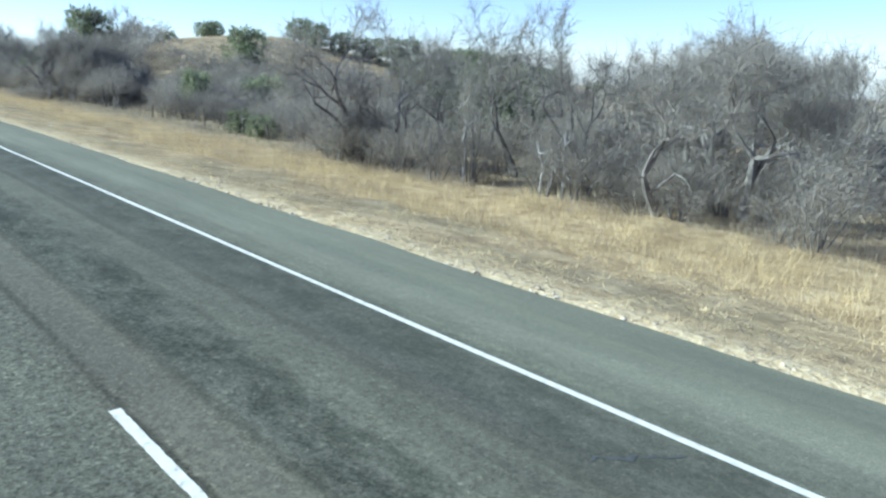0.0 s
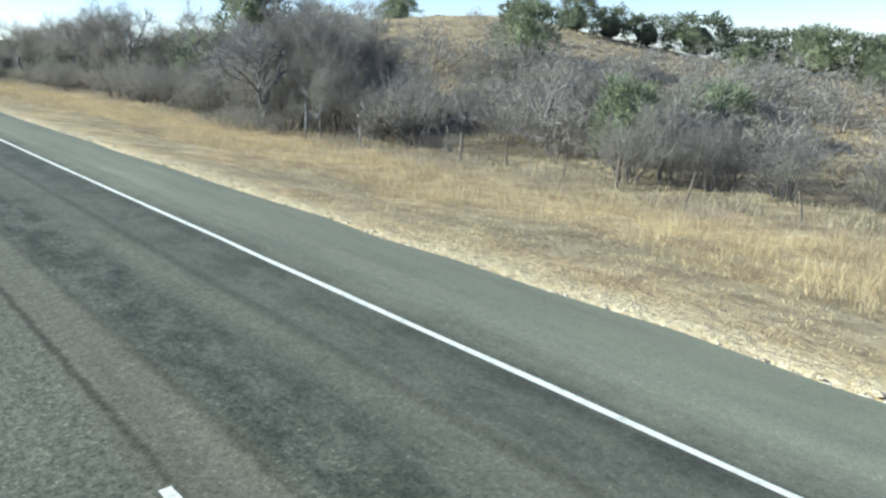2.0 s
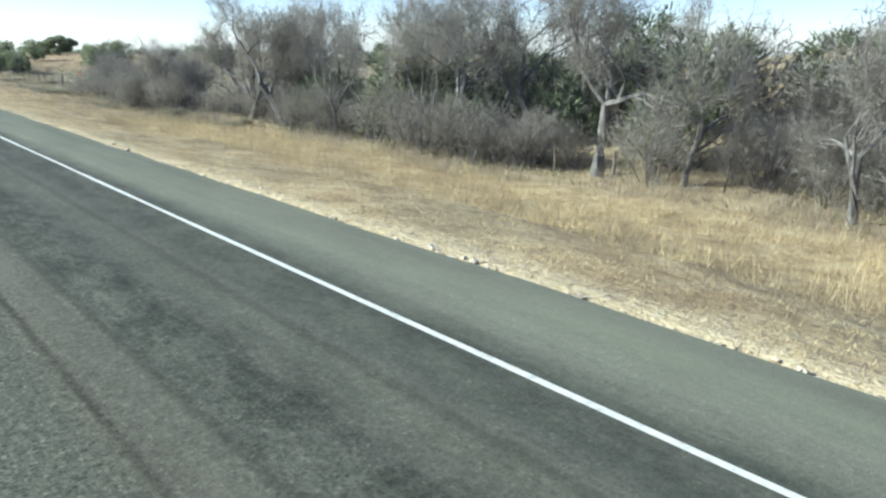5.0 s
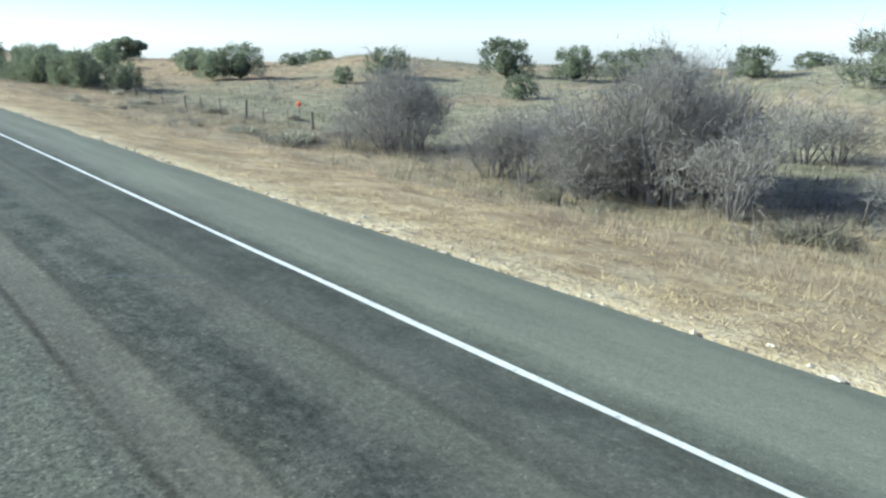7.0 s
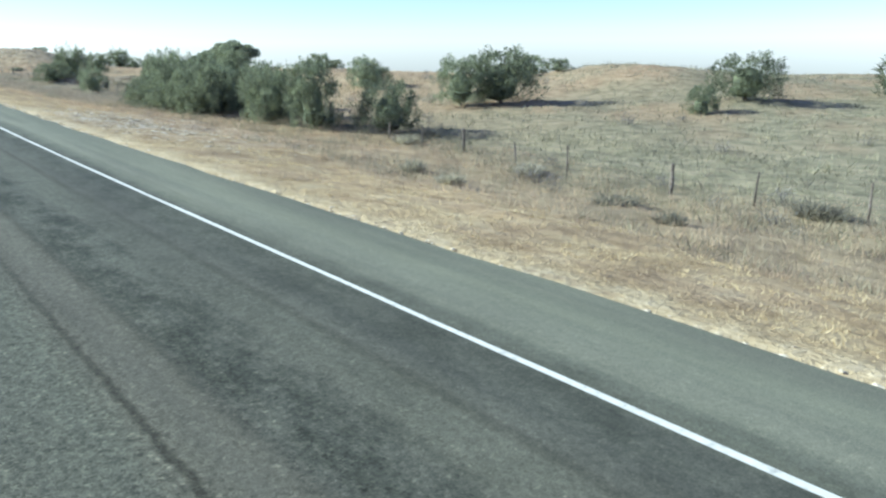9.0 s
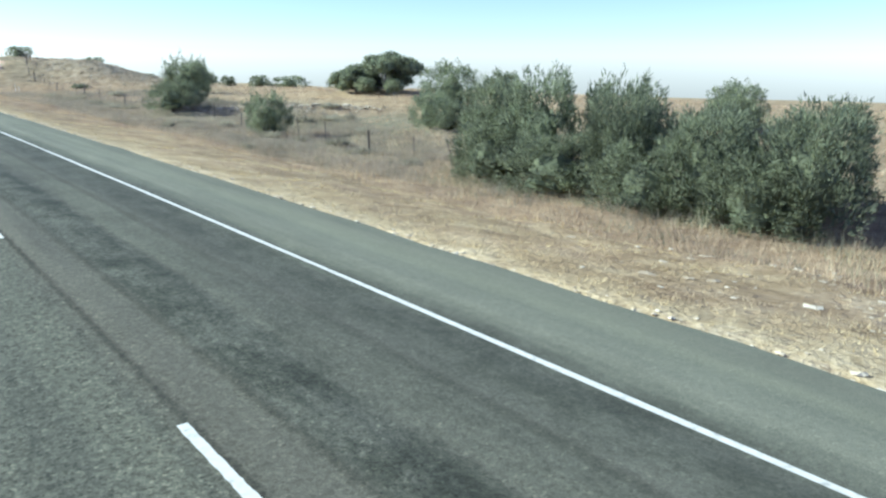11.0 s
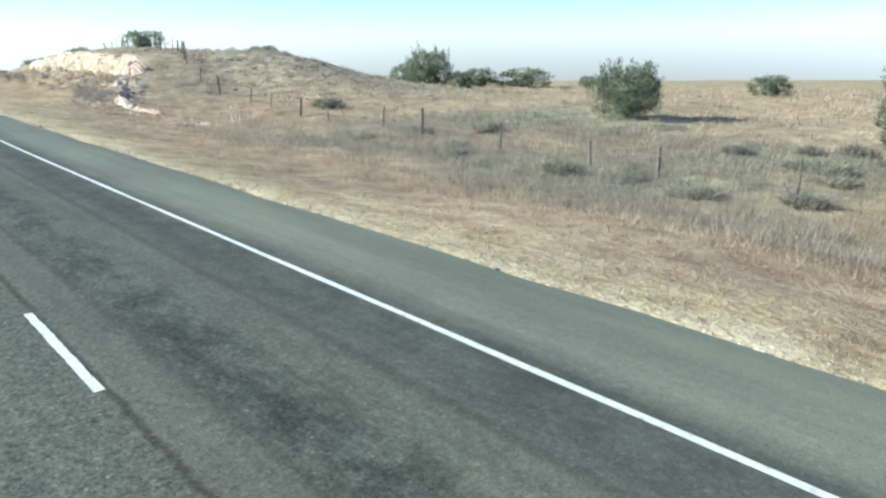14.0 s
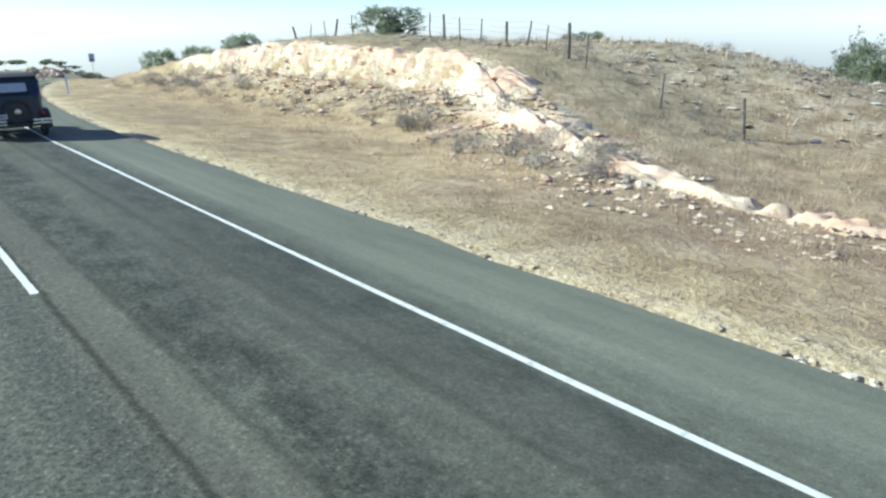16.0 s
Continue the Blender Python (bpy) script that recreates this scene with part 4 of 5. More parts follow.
NAMED_T = [(22.0, 17.5, 5.5, 4.5), (24.0, 24.0, 6.5, 7.0), (22.0, 13.2, 4.8, 4.0), (22.0, 82.7, 4.4, 3.6), (21.5, 28.0, 9.0, 7.5), (31.0, 36.0, 6.0, 4.0),
           (26.0, 75.0, 5.5, 5.0), (27.0, 62.0, 5.0, 6.0), (23.0, 126.0, 6.5, 6.0), (29.2, 126.1, 8.5, 8.0), (24.5, 133.0, 7.5, 6.5), (22.5, 8.0, 6.5, 6.0), (24.0, -2.0, 7.5, 7.0), (22.2, 182.5, 6.4, 6.0), (23.6, 200.6, 4.6, 5.5)]
for k, (x, y, h, w) in enumerate(NAMED_T):
    plant(trees_b[k % 5], x, y, h, w, 8.0, 7.0, PRNG.uniform(0, 6.28))
# the big pale tree that forks low, its limbs spread like a fan
fan = bare_tree(345, 8.0, 0.60, 6, 0.0, 0.20, 5)
fan.children[0].data.materials[0] = MAT_DEAD
tagged(fan, "large pale leafless tree forking low above the brush", "tree", "bare trees")
plant(fan, 21.8, 90.4, 8.6, 9.4, 8.0, 7.0, 0.6)


def scatter(protos, count, x0, x1, y0, y1, h_lo, h_hi, w_lo, w_hi, w0):
    """Plants spread by chance over a stretch; width is a share of height."""
    for k in range(count):
        h = PRNG.uniform(h_lo, h_hi)
        plant(protos[k % len(protos)], PRNG.uniform(x0, x1), PRNG.uniform(y0, y1), h, h * PRNG.uniform(w_lo, w_hi), 8.0 if w0 == 7 else 4.0, w0, PRNG.uniform(0, 6.28))


scatter(trees_b, 24, 27, 60, 2, 36, 6.5, 8.0, 0.8, 1.1, 7)
scatter(trees_b, 10, 23, 30, -4, 32, 7.0, 9.2, 0.8, 1.1, 7)
scatter(trees_b, 12, 23, 34, 124, 171, 8.2, 10.2, 0.8, 1.1, 7)
scatter(trees_b, 8, 23.5, 30, 146, 171, 8.2, 10.2, 0.8, 1.1, 7)
scatter(shrubs_far, 14, 26.5, 33, 82, 102, 4.4, 5.8, 1.1, 1.4, 5)
scatter(trees_b, 5, 32, 46, 110, 170, 6.5, 8.5, 0.8, 1.1, 7)
scatter(trees_b, 6, 26, 34, 80, 99, 5.5, 7.5, 0.9, 1.2, 7)
scatter(trees_b, 7, 24.5, 30, 86, 99, 6.6, 7.8, 0.9, 1.2, 7)
scatter(trees_b, 5, 23, 29, 164, 173, 7.0, 8.4, 0.8, 1.1, 7)
scatter(shrubs_far, 10, 25, 31, 85, 99, 5.2, 6.6, 0.9, 1.2, 5)
scatter(shrubs_far, 26, 30, 46, 64, 90, 3.0, 4.4, 1.2, 1.7, 5)
scatter(trees_b, 7, 24, 31, 86, 98, 7.6, 9.0, 0.8, 1.1, 7)
scatter(shrubs, 8, 21, 27, 0, 10, 2.4, 3.3, 1.2, 1.6, 5)
scatter(shrubs, 9, 21.5, 27, 10, 19, 2.4, 3.4, 1.1, 1.5, 5)
scatter(shrubs, 13, 21, 27, 19, 34, 2.8, 4.0, 1.1, 1.5, 5)
scatter(shrubs_far, 10, 27, 38, 0, 16, 2.4, 3.4, 1.2, 1.6, 5)
scatter(shrubs_far, 34, 30, 66, 0, 26, 3.0, 4.0, 1.4, 2.0, 5)
scatter(trees_b, 10, 30, 50, 2, 20, 6.0, 7.5, 0.8, 1.1, 7)
scatter(shrubs_far, 16, 27, 38, 16, 36, 2.8, 4.2, 1.1, 1.5, 5)
scatter(shrubs_far, 84, 29, 62, 34, 84, 3.0, 4.6, 1.2, 1.7, 5)
scatter(shrubs, 20, 25.5, 32, 34, 64, 2.4, 3.5, 1.2, 1.7, 5)
scatter(shrubs, 8, 22.5, 26.5, 126, 147, 2.4, 3.5, 1.2, 1.6, 5)
scatter(shrubs_far, 22, 30, 46, 112, 150, 3.8, 5.4, 1.2, 1.6, 5)
scatter(shrubs, 30, 22.6, 27.6, 78, 122, 3.4, 5.2, 1.2, 1.5, 5)
scatter(shrubs_far, 40, 27, 42, 80, 124, 3.4, 5.2, 1.1, 1.5, 5)
scatter(shrubs, 9, 22, 27, 150, 172, 3.0, 4.0, 1.2, 1.5, 5)
scatter(shrubs_far, 12, 44, 56, 74, 104, 2.0, 3.2, 1.2, 1.7, 5)
scatter(shrubs, 28, 22, 28, 116, 173, 2.6, 3.8, 1.2, 1.6, 5)
scatter(shrubs, 9, 19.5, 25.5, 184, 193, 2.2, 3.5, 1.2, 1.6, 5)
scatter(shrubs_far, 26, 28, 44, 116, 176, 2.8, 4.0, 1.2, 1.6, 5)
for k in range(80):
    y = PRNG.uniform(389, 438)
    x = float(cut_top(y)) - PRNG.uniform(1.4, 6.0)
    h = PRNG.uniform(0.5, 1.15)
    plant((shrubs_far if k % 3 == 0 else shrubs_low)[k % 3], x, y, h, h * PRNG.uniform(1.3, 2.2), 4.0, 5.0, PRNG.uniform(0, 6.28), 0.05)
scatter(shrubs_low, 60, 30, 90, 172, 330, 0.5, 1.1, 1.4, 2.2, 5)
scatter(shrubs_low, 50, 16.5, 27, 165, 240, 0.4, 1.0, 1.4, 2.4, 5)
scatter(shrubs_low, 55, 24.5, 42, 389, 416, 0.3, 0.65, 1.4, 2.4, 5)
scatter(shrubs_low, 24, 26, 60, 300, 400, 0.3, 0.7, 1.4, 2.4, 5)
NAMED_S = [(22.8, 183.6, 5.8, 6.8), (21.6, 185.6, 4.8, 5.6), (23.6, 180.6, 5.2, 5.6), (24.5, 185.0, 6.0, 6.0), (25.6, 182.4, 6.2, 6.4), (24.0, 182.0, 5.6, 6.0), (22.4, 181.8, 4.6, 5.2), (26.4, 184.6, 6.0, 6.2), (22.0, 179.2, 4.2, 5.0), (35.6, 183.0, 3.9, 6.5), (36.6, 181.6, 3.0, 5.0), (23.4, 201.0, 5.4, 6.8), (24.6, 203.2, 4.6, 5.8),
           (22.2, 198.8, 3.4, 5.0), (24.0, 199.6, 5.0, 6.0), (25.4, 201.4, 5.2, 6.0), (21.2, 201.6, 2.2, 4.2), (33.0, 173.0, 3.0, 5.0), (28.0, 170.0, 3.2, 5.0), (23.5, 174.0, 2.4, 4.2), (49.4, 78.2, 2.6, 6.0), (20.6, 88.8, 1.9, 3.6), (21.0, 91.8, 2.0, 3.8), (20.4, 93.6, 1.7, 3.4), (20.9, 86.6, 1.8, 3.4)]
for k, (x, y, h, w) in enumerate(NAMED_S):
    plant(shrubs[k % 5], x, y, h, w, 4.0, 5.0, PRNG.uniform(0, 6.28))
BACK_J = [(26.5, 152.5, 5.4, 7.5), (34.0, 126.8, 4.9, 4.8), (36.0, 124.4, 3.8, 4.6), (35.5, 131.5, 3.8, 6.0), (27.0, 123.1, 3.9, 2.8), (34.0, 151.8, 4.6, 7.5), (36.0, 144.5, 3.6, 6.0),
          (29.6, 95.0, 4.6, 5.0), (40.0, 40.7, 6.6, 6.5), (36.0, 32.1, 5.4, 5.0), (34.0, 26.5, 4.6, 4.6), (69.5, 110.5, 4.2, 5.5), (65.5, 99.0, 4.2, 5.0), (30.2, 120.0, 4.6, 7.0)]
for k, (x, y, h, w) in enumerate(BACK_J):
    plant(round_j[k % 4], x, y, h, w, 4.0, 4.0, 1.7 * k)
scatter(shrubs_far, 16, 31, 43, 117, 134, 2.6, 3.8, 1.3, 1.7, 5)
scatter(shrubs_far, 22, 28, 52, 6, 36, 3.2, 4.6, 1.3, 1.8, 5)

# the brush further back, too tangled to tell apart
far_brush = put("far_brush", mesh_of("far_brush", *join(FAR_BRUSH)), MAT_TWIG)
tagged(far_brush, "tangled leafless grey brush filling the thicket and slopes", "brush", kind="stuff")


# ---- grass, as loose stuff ----
def grass(name, material, label, n, ylo, yhi, dlo, dhi, h0, h1, w0, w1, seed, clump=0.35, keep=None, tilt=0.3):
    rng = np.random.RandomState(seed)
    k = max(1, n // 9)
    cy, cd = rng.uniform(ylo, yhi, k), dlo + (dhi - dlo) * rng.uniform(0, 1, k)
    if keep is not None:
        ok = keep(cd, cy) > rng.uniform(0, 1, k)
        cy, cd = cy[ok], cd[ok]
    k = len(cy)
    tall = np.repeat(rng.uniform(0.5, 1.25, k) * (1 + 0.5 * np.clip(waves(cd, cy, 3.2, seed), -1, 1)), 9)
    y = np.repeat(cy, 9) + rng.normal(0, clump, 9 * k)
    d = np.repeat(cd, 9) + rng.normal(0, clump, 9 * k)
    d = np.maximum(d, 6.0)
    x = d + road_x(y)
    base = np.stack([x, y, terrain(x, y) - 0.02], -1)
    way = unit(np.stack([rng.normal(0, tilt, 9 * k), rng.normal(0, tilt, 9 * k), np.ones(9 * k)], -1))
    v, f = blades(base, way, rng.uniform(h0, h1, 9 * k) * tall, rng.uniform(w0, w1, 9 * k), rng, 0.12)
    ob = put(name, mesh_of(name, v, f), material)
    return tagged(ob, label, "grass", kind="stuff")


def west(d, y):
    return 1 - smoothstep(150, 185, y)


def east(d, y):
    return smoothstep(150, 185, y) * (1 - 0.75 * smoothstep(376, 392, y) * smoothstep(16.5, 19.5, d)) * (1 - 0.9 * smoothstep(cut_top(y) - 7, cut_top(y) - 4, d) * smoothstep(384, 392, y)) * (1 - 0.45 * smoothstep(160, 180, y) * (1 - smoothstep(225, 250, y))) * (1 - 0.5 * smoothstep(292, 306, y) * (1 - smoothstep(360, 376, y)) * smoothstep(14, 18, d))


def mown_w(d, y):
    return (0.35 + 0.65 * smoothstep(6.6, 7.5, d)) * (1 - smoothstep(300, 335, y) + smoothstep(375, 396, y)) * (1 - 0.35 * smoothstep(7.0, 8.0, d) * (1 - smoothstep(11, 13, d)) * smoothstep(-0.5, 0.6, waves(d + road_x(y), y, 4, 41)))


def mown_e(d, y):
    return smoothstep(300, 335, y) * (1 - 0.75 * smoothstep(375, 396, y)) * (1 - 0.5 * smoothstep(6.8, 8.0, d) * smoothstep(-0.5, 0.6, waves(d, y, 3.5, 43)))


def ridge_w(d, y):
    return west(d, y) * (1 - 0.85 * smoothstep(19, 22, d)) * (0.35 + 0.65 * smoothstep(-0.6, 0.4, waves(d, y, 9, 44)))


grass("verge_grass", MAT_STRAW, "short mown straw-coloured grass beside the shoulder", 350000, -20, 466, 6.1, 14, 0.04, 0.13, 0.008, 0.022, 21, 0.10, mown_w, 0.7)
grass("mown_grass", MAT_MOWN, "short pinkish-brown mown grass with bare patches", 120000, 298, 460, 6.1, 14.5, 0.04, 0.13, 0.008, 0.022, 27, 0.10, mown_e, 0.7)
grass("tall_straw_grass", MAT_STRAW, "tall pale straw grass in front of the thicket", 230000, -20, 215, 11.5, 22, 0.22, 0.6, 0.006, 0.015, 22, 0.17, ridge_w, 0.40)
grass("tall_brown_grass", MAT_TALL, "tall reddish-brown dry grass along the fence", 220000, 150, 470, 12.5, 27, 0.16, 0.46, 0.007, 0.017, 23, 0.2, east, 0.42)
grass("weedy_grass", MAT_SAGE, "grey-green weeds and dry stalks near the fence", 160000, 150, 380, 14, 34, 0.2, 0.62, 0.010, 0.024, 24, 0.3, lambda d, y: smoothstep(150, 175, y) * (1 - 0.5 * smoothstep(245, 265, y) * (1 - smoothstep(288, 304, y))) * (1 - smoothstep(362, 378, y)) * smoothstep(-0.6, 0.4, waves(d, y, 11, 45)), 0.4)
grass("pasture_grass", MAT_SAGE, "sparse grey-green pasture grass beyond the fence", 70000, 120, 300, 26, 110, 0.2, 0.45, 0.03, 0.07, 25, 0.5, None, 0.4)
grass("east_pasture_grass", MAT_TALL, "sparse brown pasture grass beyond the fence", 60000, 275, 430, 26, 90, 0.2, 0.45, 0.03, 0.07, 28, 0.5, None, 0.4)
grass("hill_grass", MAT_STRAW, "dry grass on the cedar hill", 26000, 40, 170, 40, 90, 0.2, 0.4, 0.05, 0.12, 26, 0.6)
grass("thicket_grass", MAT_SAGE, "dull grey grass under the bare brush", 40000, 0, 175, 22, 40, 0.2, 0.6, 0.02, 0.05, 29, 0.5)
grass("mound_grass", MAT_SAGE, "short grey grass on the stony mound", 42000, 376, 445, 17, 48, 0.08, 0.32, 0.012, 0.03, 33, 0.25, lambda d, y: 0.4 + 0.6 * smoothstep(-0.5, 0.5, waves(d, y, 5, 57)), 0.45)
grass("fence_weeds", MAT_FRINGE, "dense soft grey-brown weeds along the fence", 150000, 268, 378, 13.5, 33, 0.25, 0.75, 0.008, 0.02, 34, 0.28, lambda d, y: smoothstep(268, 300, y) * (1 - smoothstep(362, 378, y)) * smoothstep(13.5, 16, d) * (0.45 + 0.55 * smoothstep(-0.6, 0.4, waves(d, y, 9, 58))), 0.42)
grass("fringe_weeds", MAT_FRINGE, "tall grey-brown weeds along the foot of the thicket", 60000, 0, 205, 19.0, 24.5, 0.3, 0.95, 0.008, 0.018, 30, 0.25, lambda d, y: smoothstep(-0.5, 0.5, waves(d, y, 8, 48)) * smoothstep(18.5, 21.5, d), 0.4)
grass("row_weeds", MAT_SAGE, "grey-green weeds round the foot of the junipers", 26000, 248, 296, 17.5, 30, 0.25, 0.7, 0.010, 0.024, 32, 0.25, lambda d, y: smoothstep(-0.7, 0.3, waves(d, y, 6, 49)), 0.45)


def weed_clump(seed):
    rng = np.random.RandomState(seed)
    n = 420
    a, r = rng.uniform(0, 6.283, n), 0.5 * rng.uniform(0, 1, n) ** 0.6
    base = np.stack([r * np.cos(a), r * np.sin(a), rng.uniform(0, 0.45, n) * (1 - 1.2 * r)], -1)
    way = unit(np.stack([0.7 * np.cos(a) * r * 2, 0.7 * np.sin(a) * r * 2, np.ones(n)], -1) + rng.normal(0, 0.4, (n, 3)))
    v, f = blades(base, way, rng.uniform(0.2, 0.55, n), rng.uniform(0.03, 0.07, n), rng, 0.15)
    ob = put("weed_clump", mesh_of("weed_clump", v, f), MAT_WEED)
    return tagged(ob, "grey-green weed clump growing in the ditch grass", "weed", "weed clumps")


weeds = [weed_clump(520 + k) for k in range(3)]
WEEDS = [(19.9, 205.2, 1.1, 2.2), (20.6, 206.3, 0.9, 1.8), (17.9, 202.4, 0.8, 1.9), (20.8, 176.0, 1.0, 2.0), (18.5, 209.0, 0.8, 1.6), (24.5, 312.0, 0.7, 1.8)]
for k in range(44):
    y = PRNG.uniform(160, 320)
    WEEDS.append((PRNG.uniform(15.5, 30) + float(road_x(y)), y, PRNG.uniform(0.45, 0.95), PRNG.uniform(0.7, 1.5)))
for k in range(45):
    WEEDS.append((PRNG.uniform(21, 37), PRNG.uniform(312, 368), PRNG.uniform(0.45, 0.85), PRNG.uniform(0.9, 1.7)))
for k, (x, y, h, w) in enumerate(WEEDS):
    plant(weeds[k % 3], x, y, h, w, 1.0, 1.0, PRNG.uniform(0, 6.28), 0.03)


# ---- stones ----
def stones(name, material, label, xs, ys, sizes, seed, flat=0.55, lift=0.15):
    rng = np.random.RandomState(seed)
    n = len(xs)
    o = np.array([(1, 0, 0), (-1, 0, 0), (0, 1, 0), (0, -1, 0), (0, 0, 1), (0, 0, -1), (.7, .7, .5), (-.7, .7, .45), (.7, -.7, .45), (-.7, -.7, .5)], float)
    f = np.array([(0, 6, 4), (6, 2, 4), (2, 7, 4), (7, 1, 4), (1, 9, 4), (9, 3, 4), (3, 8, 4), (8, 0, 4), (0, 5, 6), (6, 5, 2), (2, 5, 7), (7, 5, 1), (1, 5, 9), (9, 5, 3), (3, 5, 8), (8, 5, 0)])
    a = rng.uniform(0, 6.283, n)
    v = o[None] * rng.uniform(0.6, 1.25, (n, 10, 1)) * np.stack([sizes * rng.uniform(0.7, 1.5, n), sizes, sizes * flat], -1)[:, None]
    c, s = np.cos(a)[:, None], np.sin(a)[:, None]
    vx, vy = v[..., 0] * c - v[..., 1] * s, v[..., 0] * s + v[..., 1] * c
    z = terrain(xs, ys) + sizes * lift
    v = np.stack([vx + xs[:, None], vy + ys[:, None], v[..., 2] + z[:, None]], -1)
    me = mesh_of(name, v.reshape(-1, 3), (f[None] + 10 * np.arange(n)[:, None, None]).reshape(-1, 3))
    return tagged(put(name, me, material), label, "stones", kind="stuff")


SR = np.random.RandomState(77)
n = 5200
gy_ = SR.uniform(-20, 470, n)
gd_ = 5.95 + np.abs(SR.normal(0, 0.30, n))
ok = waves(gy_ * 0, gy_, 9, 51) > SR.uniform(-1.3, 0.6, n)
stones("edge_gravel", MAT_PALE, "pale limestone gravel along the pavement edge", (gd_ + road_x(gy_))[ok], gy_[ok], (SR.gamma(2.0, 0.010, n) + 0.012)[ok], 1)
n = 4200
gy_ = SR.uniform(-20, 470, n)
gd_ = 5.98 + np.abs(SR.normal(0, 0.11, n))
ok = waves(gy_ * 0, gy_, 7, 52) > SR.uniform(-0.9, 0.9, n)
stones("edge_stones", MAT_PALE, "pale limestone lumps at the edge of the asphalt", (gd_ + road_x(gy_))[ok], gy_[ok], np.minimum(SR.gamma(1.6, 0.020, n) + 0.026, 0.075)[ok], 9, 0.3, 0.05)
n = 7500
gy_, gd_ = SR.normal(256, 5.6, n), SR.normal(12.0, 2.9, n)
ok = (gd_ > 7.5) & (waves(gd_, gy_, 3.5, 53) > SR.uniform(-1.2, 0.7, n))
stones("limestone_rubble", MAT_PALE, "white limestone rubble lying in the ditch slope", (gd_ + road_x(gy_))[ok], gy_[ok], np.minimum(SR.gamma(0.9, 0.036, n) + 0.012, 0.19)[ok], 2, 0.3, -0.02)
n = 620
ox_ = SR.uniform(25.0, 41, n)
stones("limestone_outcrop", MAT_PALE, "pale limestone outcrop behind the fence", ox_, 329 - 0.5 * (ox_ - 27) + SR.normal(0, 1.3, n), np.minimum(SR.gamma(1.6, 0.055, n) + 0.04, 0.28), 3, 0.5, 0.1)
n = 2400
stones("mound_rubble", MAT_GRAVEL, "pale stones scattered over the grassy mound", SR.uniform(27, 52, n), SR.uniform(378, 416, n), SR.gamma(1.8, 0.036, n) + 0.025, 4, 0.4)
n = 500
stones("hill_rubble", MAT_GRAVEL, "pale stones on the bare hill slope", SR.normal(58, 6, n), SR.normal(84, 13, n), SR.gamma(1.8, 0.06, n) + 0.05, 5, 0.45)

# ---- rock cut ----
cy = np.arange(386.5, 437, 0.16)
cs = np.concatenate([np.linspace(-6.0, -1.2, 30), np.linspace(-1.1, 0.5, 26)])
CS, CY = np.meshgrid(cs, cy)
CX = CS + cut_top(CY) + 0.5 * waves(CY * 0, CY, 7, 5)
CZ = terrain(CX, CY)
ledge = waves(CY, CZ * 9, 4, 8) * 0.07 + waves(CY, CZ * 6, 1.3, 9) * 0.05 + waves(CS * 4, CY, 0.9, 10) * 0.04 + waves(CS * 2, CY + CZ * 2, 0.45, 15) * 0.014
gate = smoothstep(387, 391, CY) * (1 - smoothstep(428, 436, CY)) * smoothstep(-5.8, -3.5, CS)
steep = smoothstep(-1.5, -0.7, CS) * smoothstep(392, 402, CY)
patch = smoothstep(-0.1, 0.4, waves(CY, CS * 1.6, 3.2, 14) + 1.6 * steep - 0.5 - 0.7 * smoothstep(-2.0, -4.0, CS) - 0.9 * (1 - smoothstep(392, 400, CY)) * smoothstep(-0.8, -1.6, CS))
CZ = CZ + (ledge * (0.5 + steep) + 0.05) * gate * patch - 0.12 * (1 - patch * gate)
CX = CX - ledge * 1.6 * steep * gate
idx = np.arange(CX.size).reshape(CX.shape)
face = put("rock_cut", smooth(mesh_of("rock_cut", np.stack([CX, CY, CZ], -1).reshape(-1, 3), np.stack([idx[:-1, :-1], idx[:-1, 1:], idx[1:, 1:], idx[1:, :-1]], -1).reshape(-1, 4))), MAT_LIME)
tagged(face, "cream and orange limestone road cut with crumbling ledges", "rock face", kind="structure")
n = 2100
gy_ = SR.uniform(387, 428, n)
gs_ = -np.minimum(SR.gamma(2.2, 1.05, n), 6.0)
ok = waves(gs_, gy_, 2.6, 71) > SR.uniform(-1.0, 0.8, n)
gy_, gs_, n = gy_[ok], gs_[ok], int(ok.sum())
stones("scree", MAT_LIME, "pale broken scree below the limestone cut", cut_top(gy_) + gs_, gy_, np.minimum(SR.gamma(1.6, 0.055, n) + 0.03, 0.26), 6, 0.5)


def ledge_x(y):
    """x of the broken ledge that runs down from the cut."""
    return np.interp(y, [372, 374, 378, 381, 385.5, 389.6, 393.2, 397.4, 399.3, 403], [17.8, 18.6, 18.9, 18.3, 17.3, 17.7, 19.0, 20.3, 21.3, 22.9])


# the ledge itself: a low broken face of rock, gapped towards its lower end
ly = np.arange(376, 403.5, 0.13)
ls = np.linspace(-0.75, 0.75, 15)
LS, LY = np.meshgrid(ls, ly)
LX = LS * (0.55 + 0.45 * smoothstep(376, 394, LY)) + ledge_x(LY) + 0.15 * waves(LY * 0, LY, 2.3, 61)
rise = (0.14 + 0.20 * smoothstep(378, 390, LY)) * smoothstep(-0.75, -0.15, LS) * (1 - 0.75 * smoothstep(0.2, 0.75, LS))
rise = rise * (0.75 + 0.5 * waves(LS * 2, LY, 1.6, 62)) + 0.05 * waves(LS * 3, LY, 0.7, 63)
gap = smoothstep(-0.35, 0.1, waves(LY * 0, LY, 3.4, 64) - 0.9 + 1.9 * smoothstep(378, 388, LY) + 0.5 * waves(LS * 3, LY, 0.9, 65)) * (1 - smoothstep(0.5, 0.75, np.abs(LS)))
LZ = terrain(LX, LY) - 0.12 * (1 - gap) + rise * gap
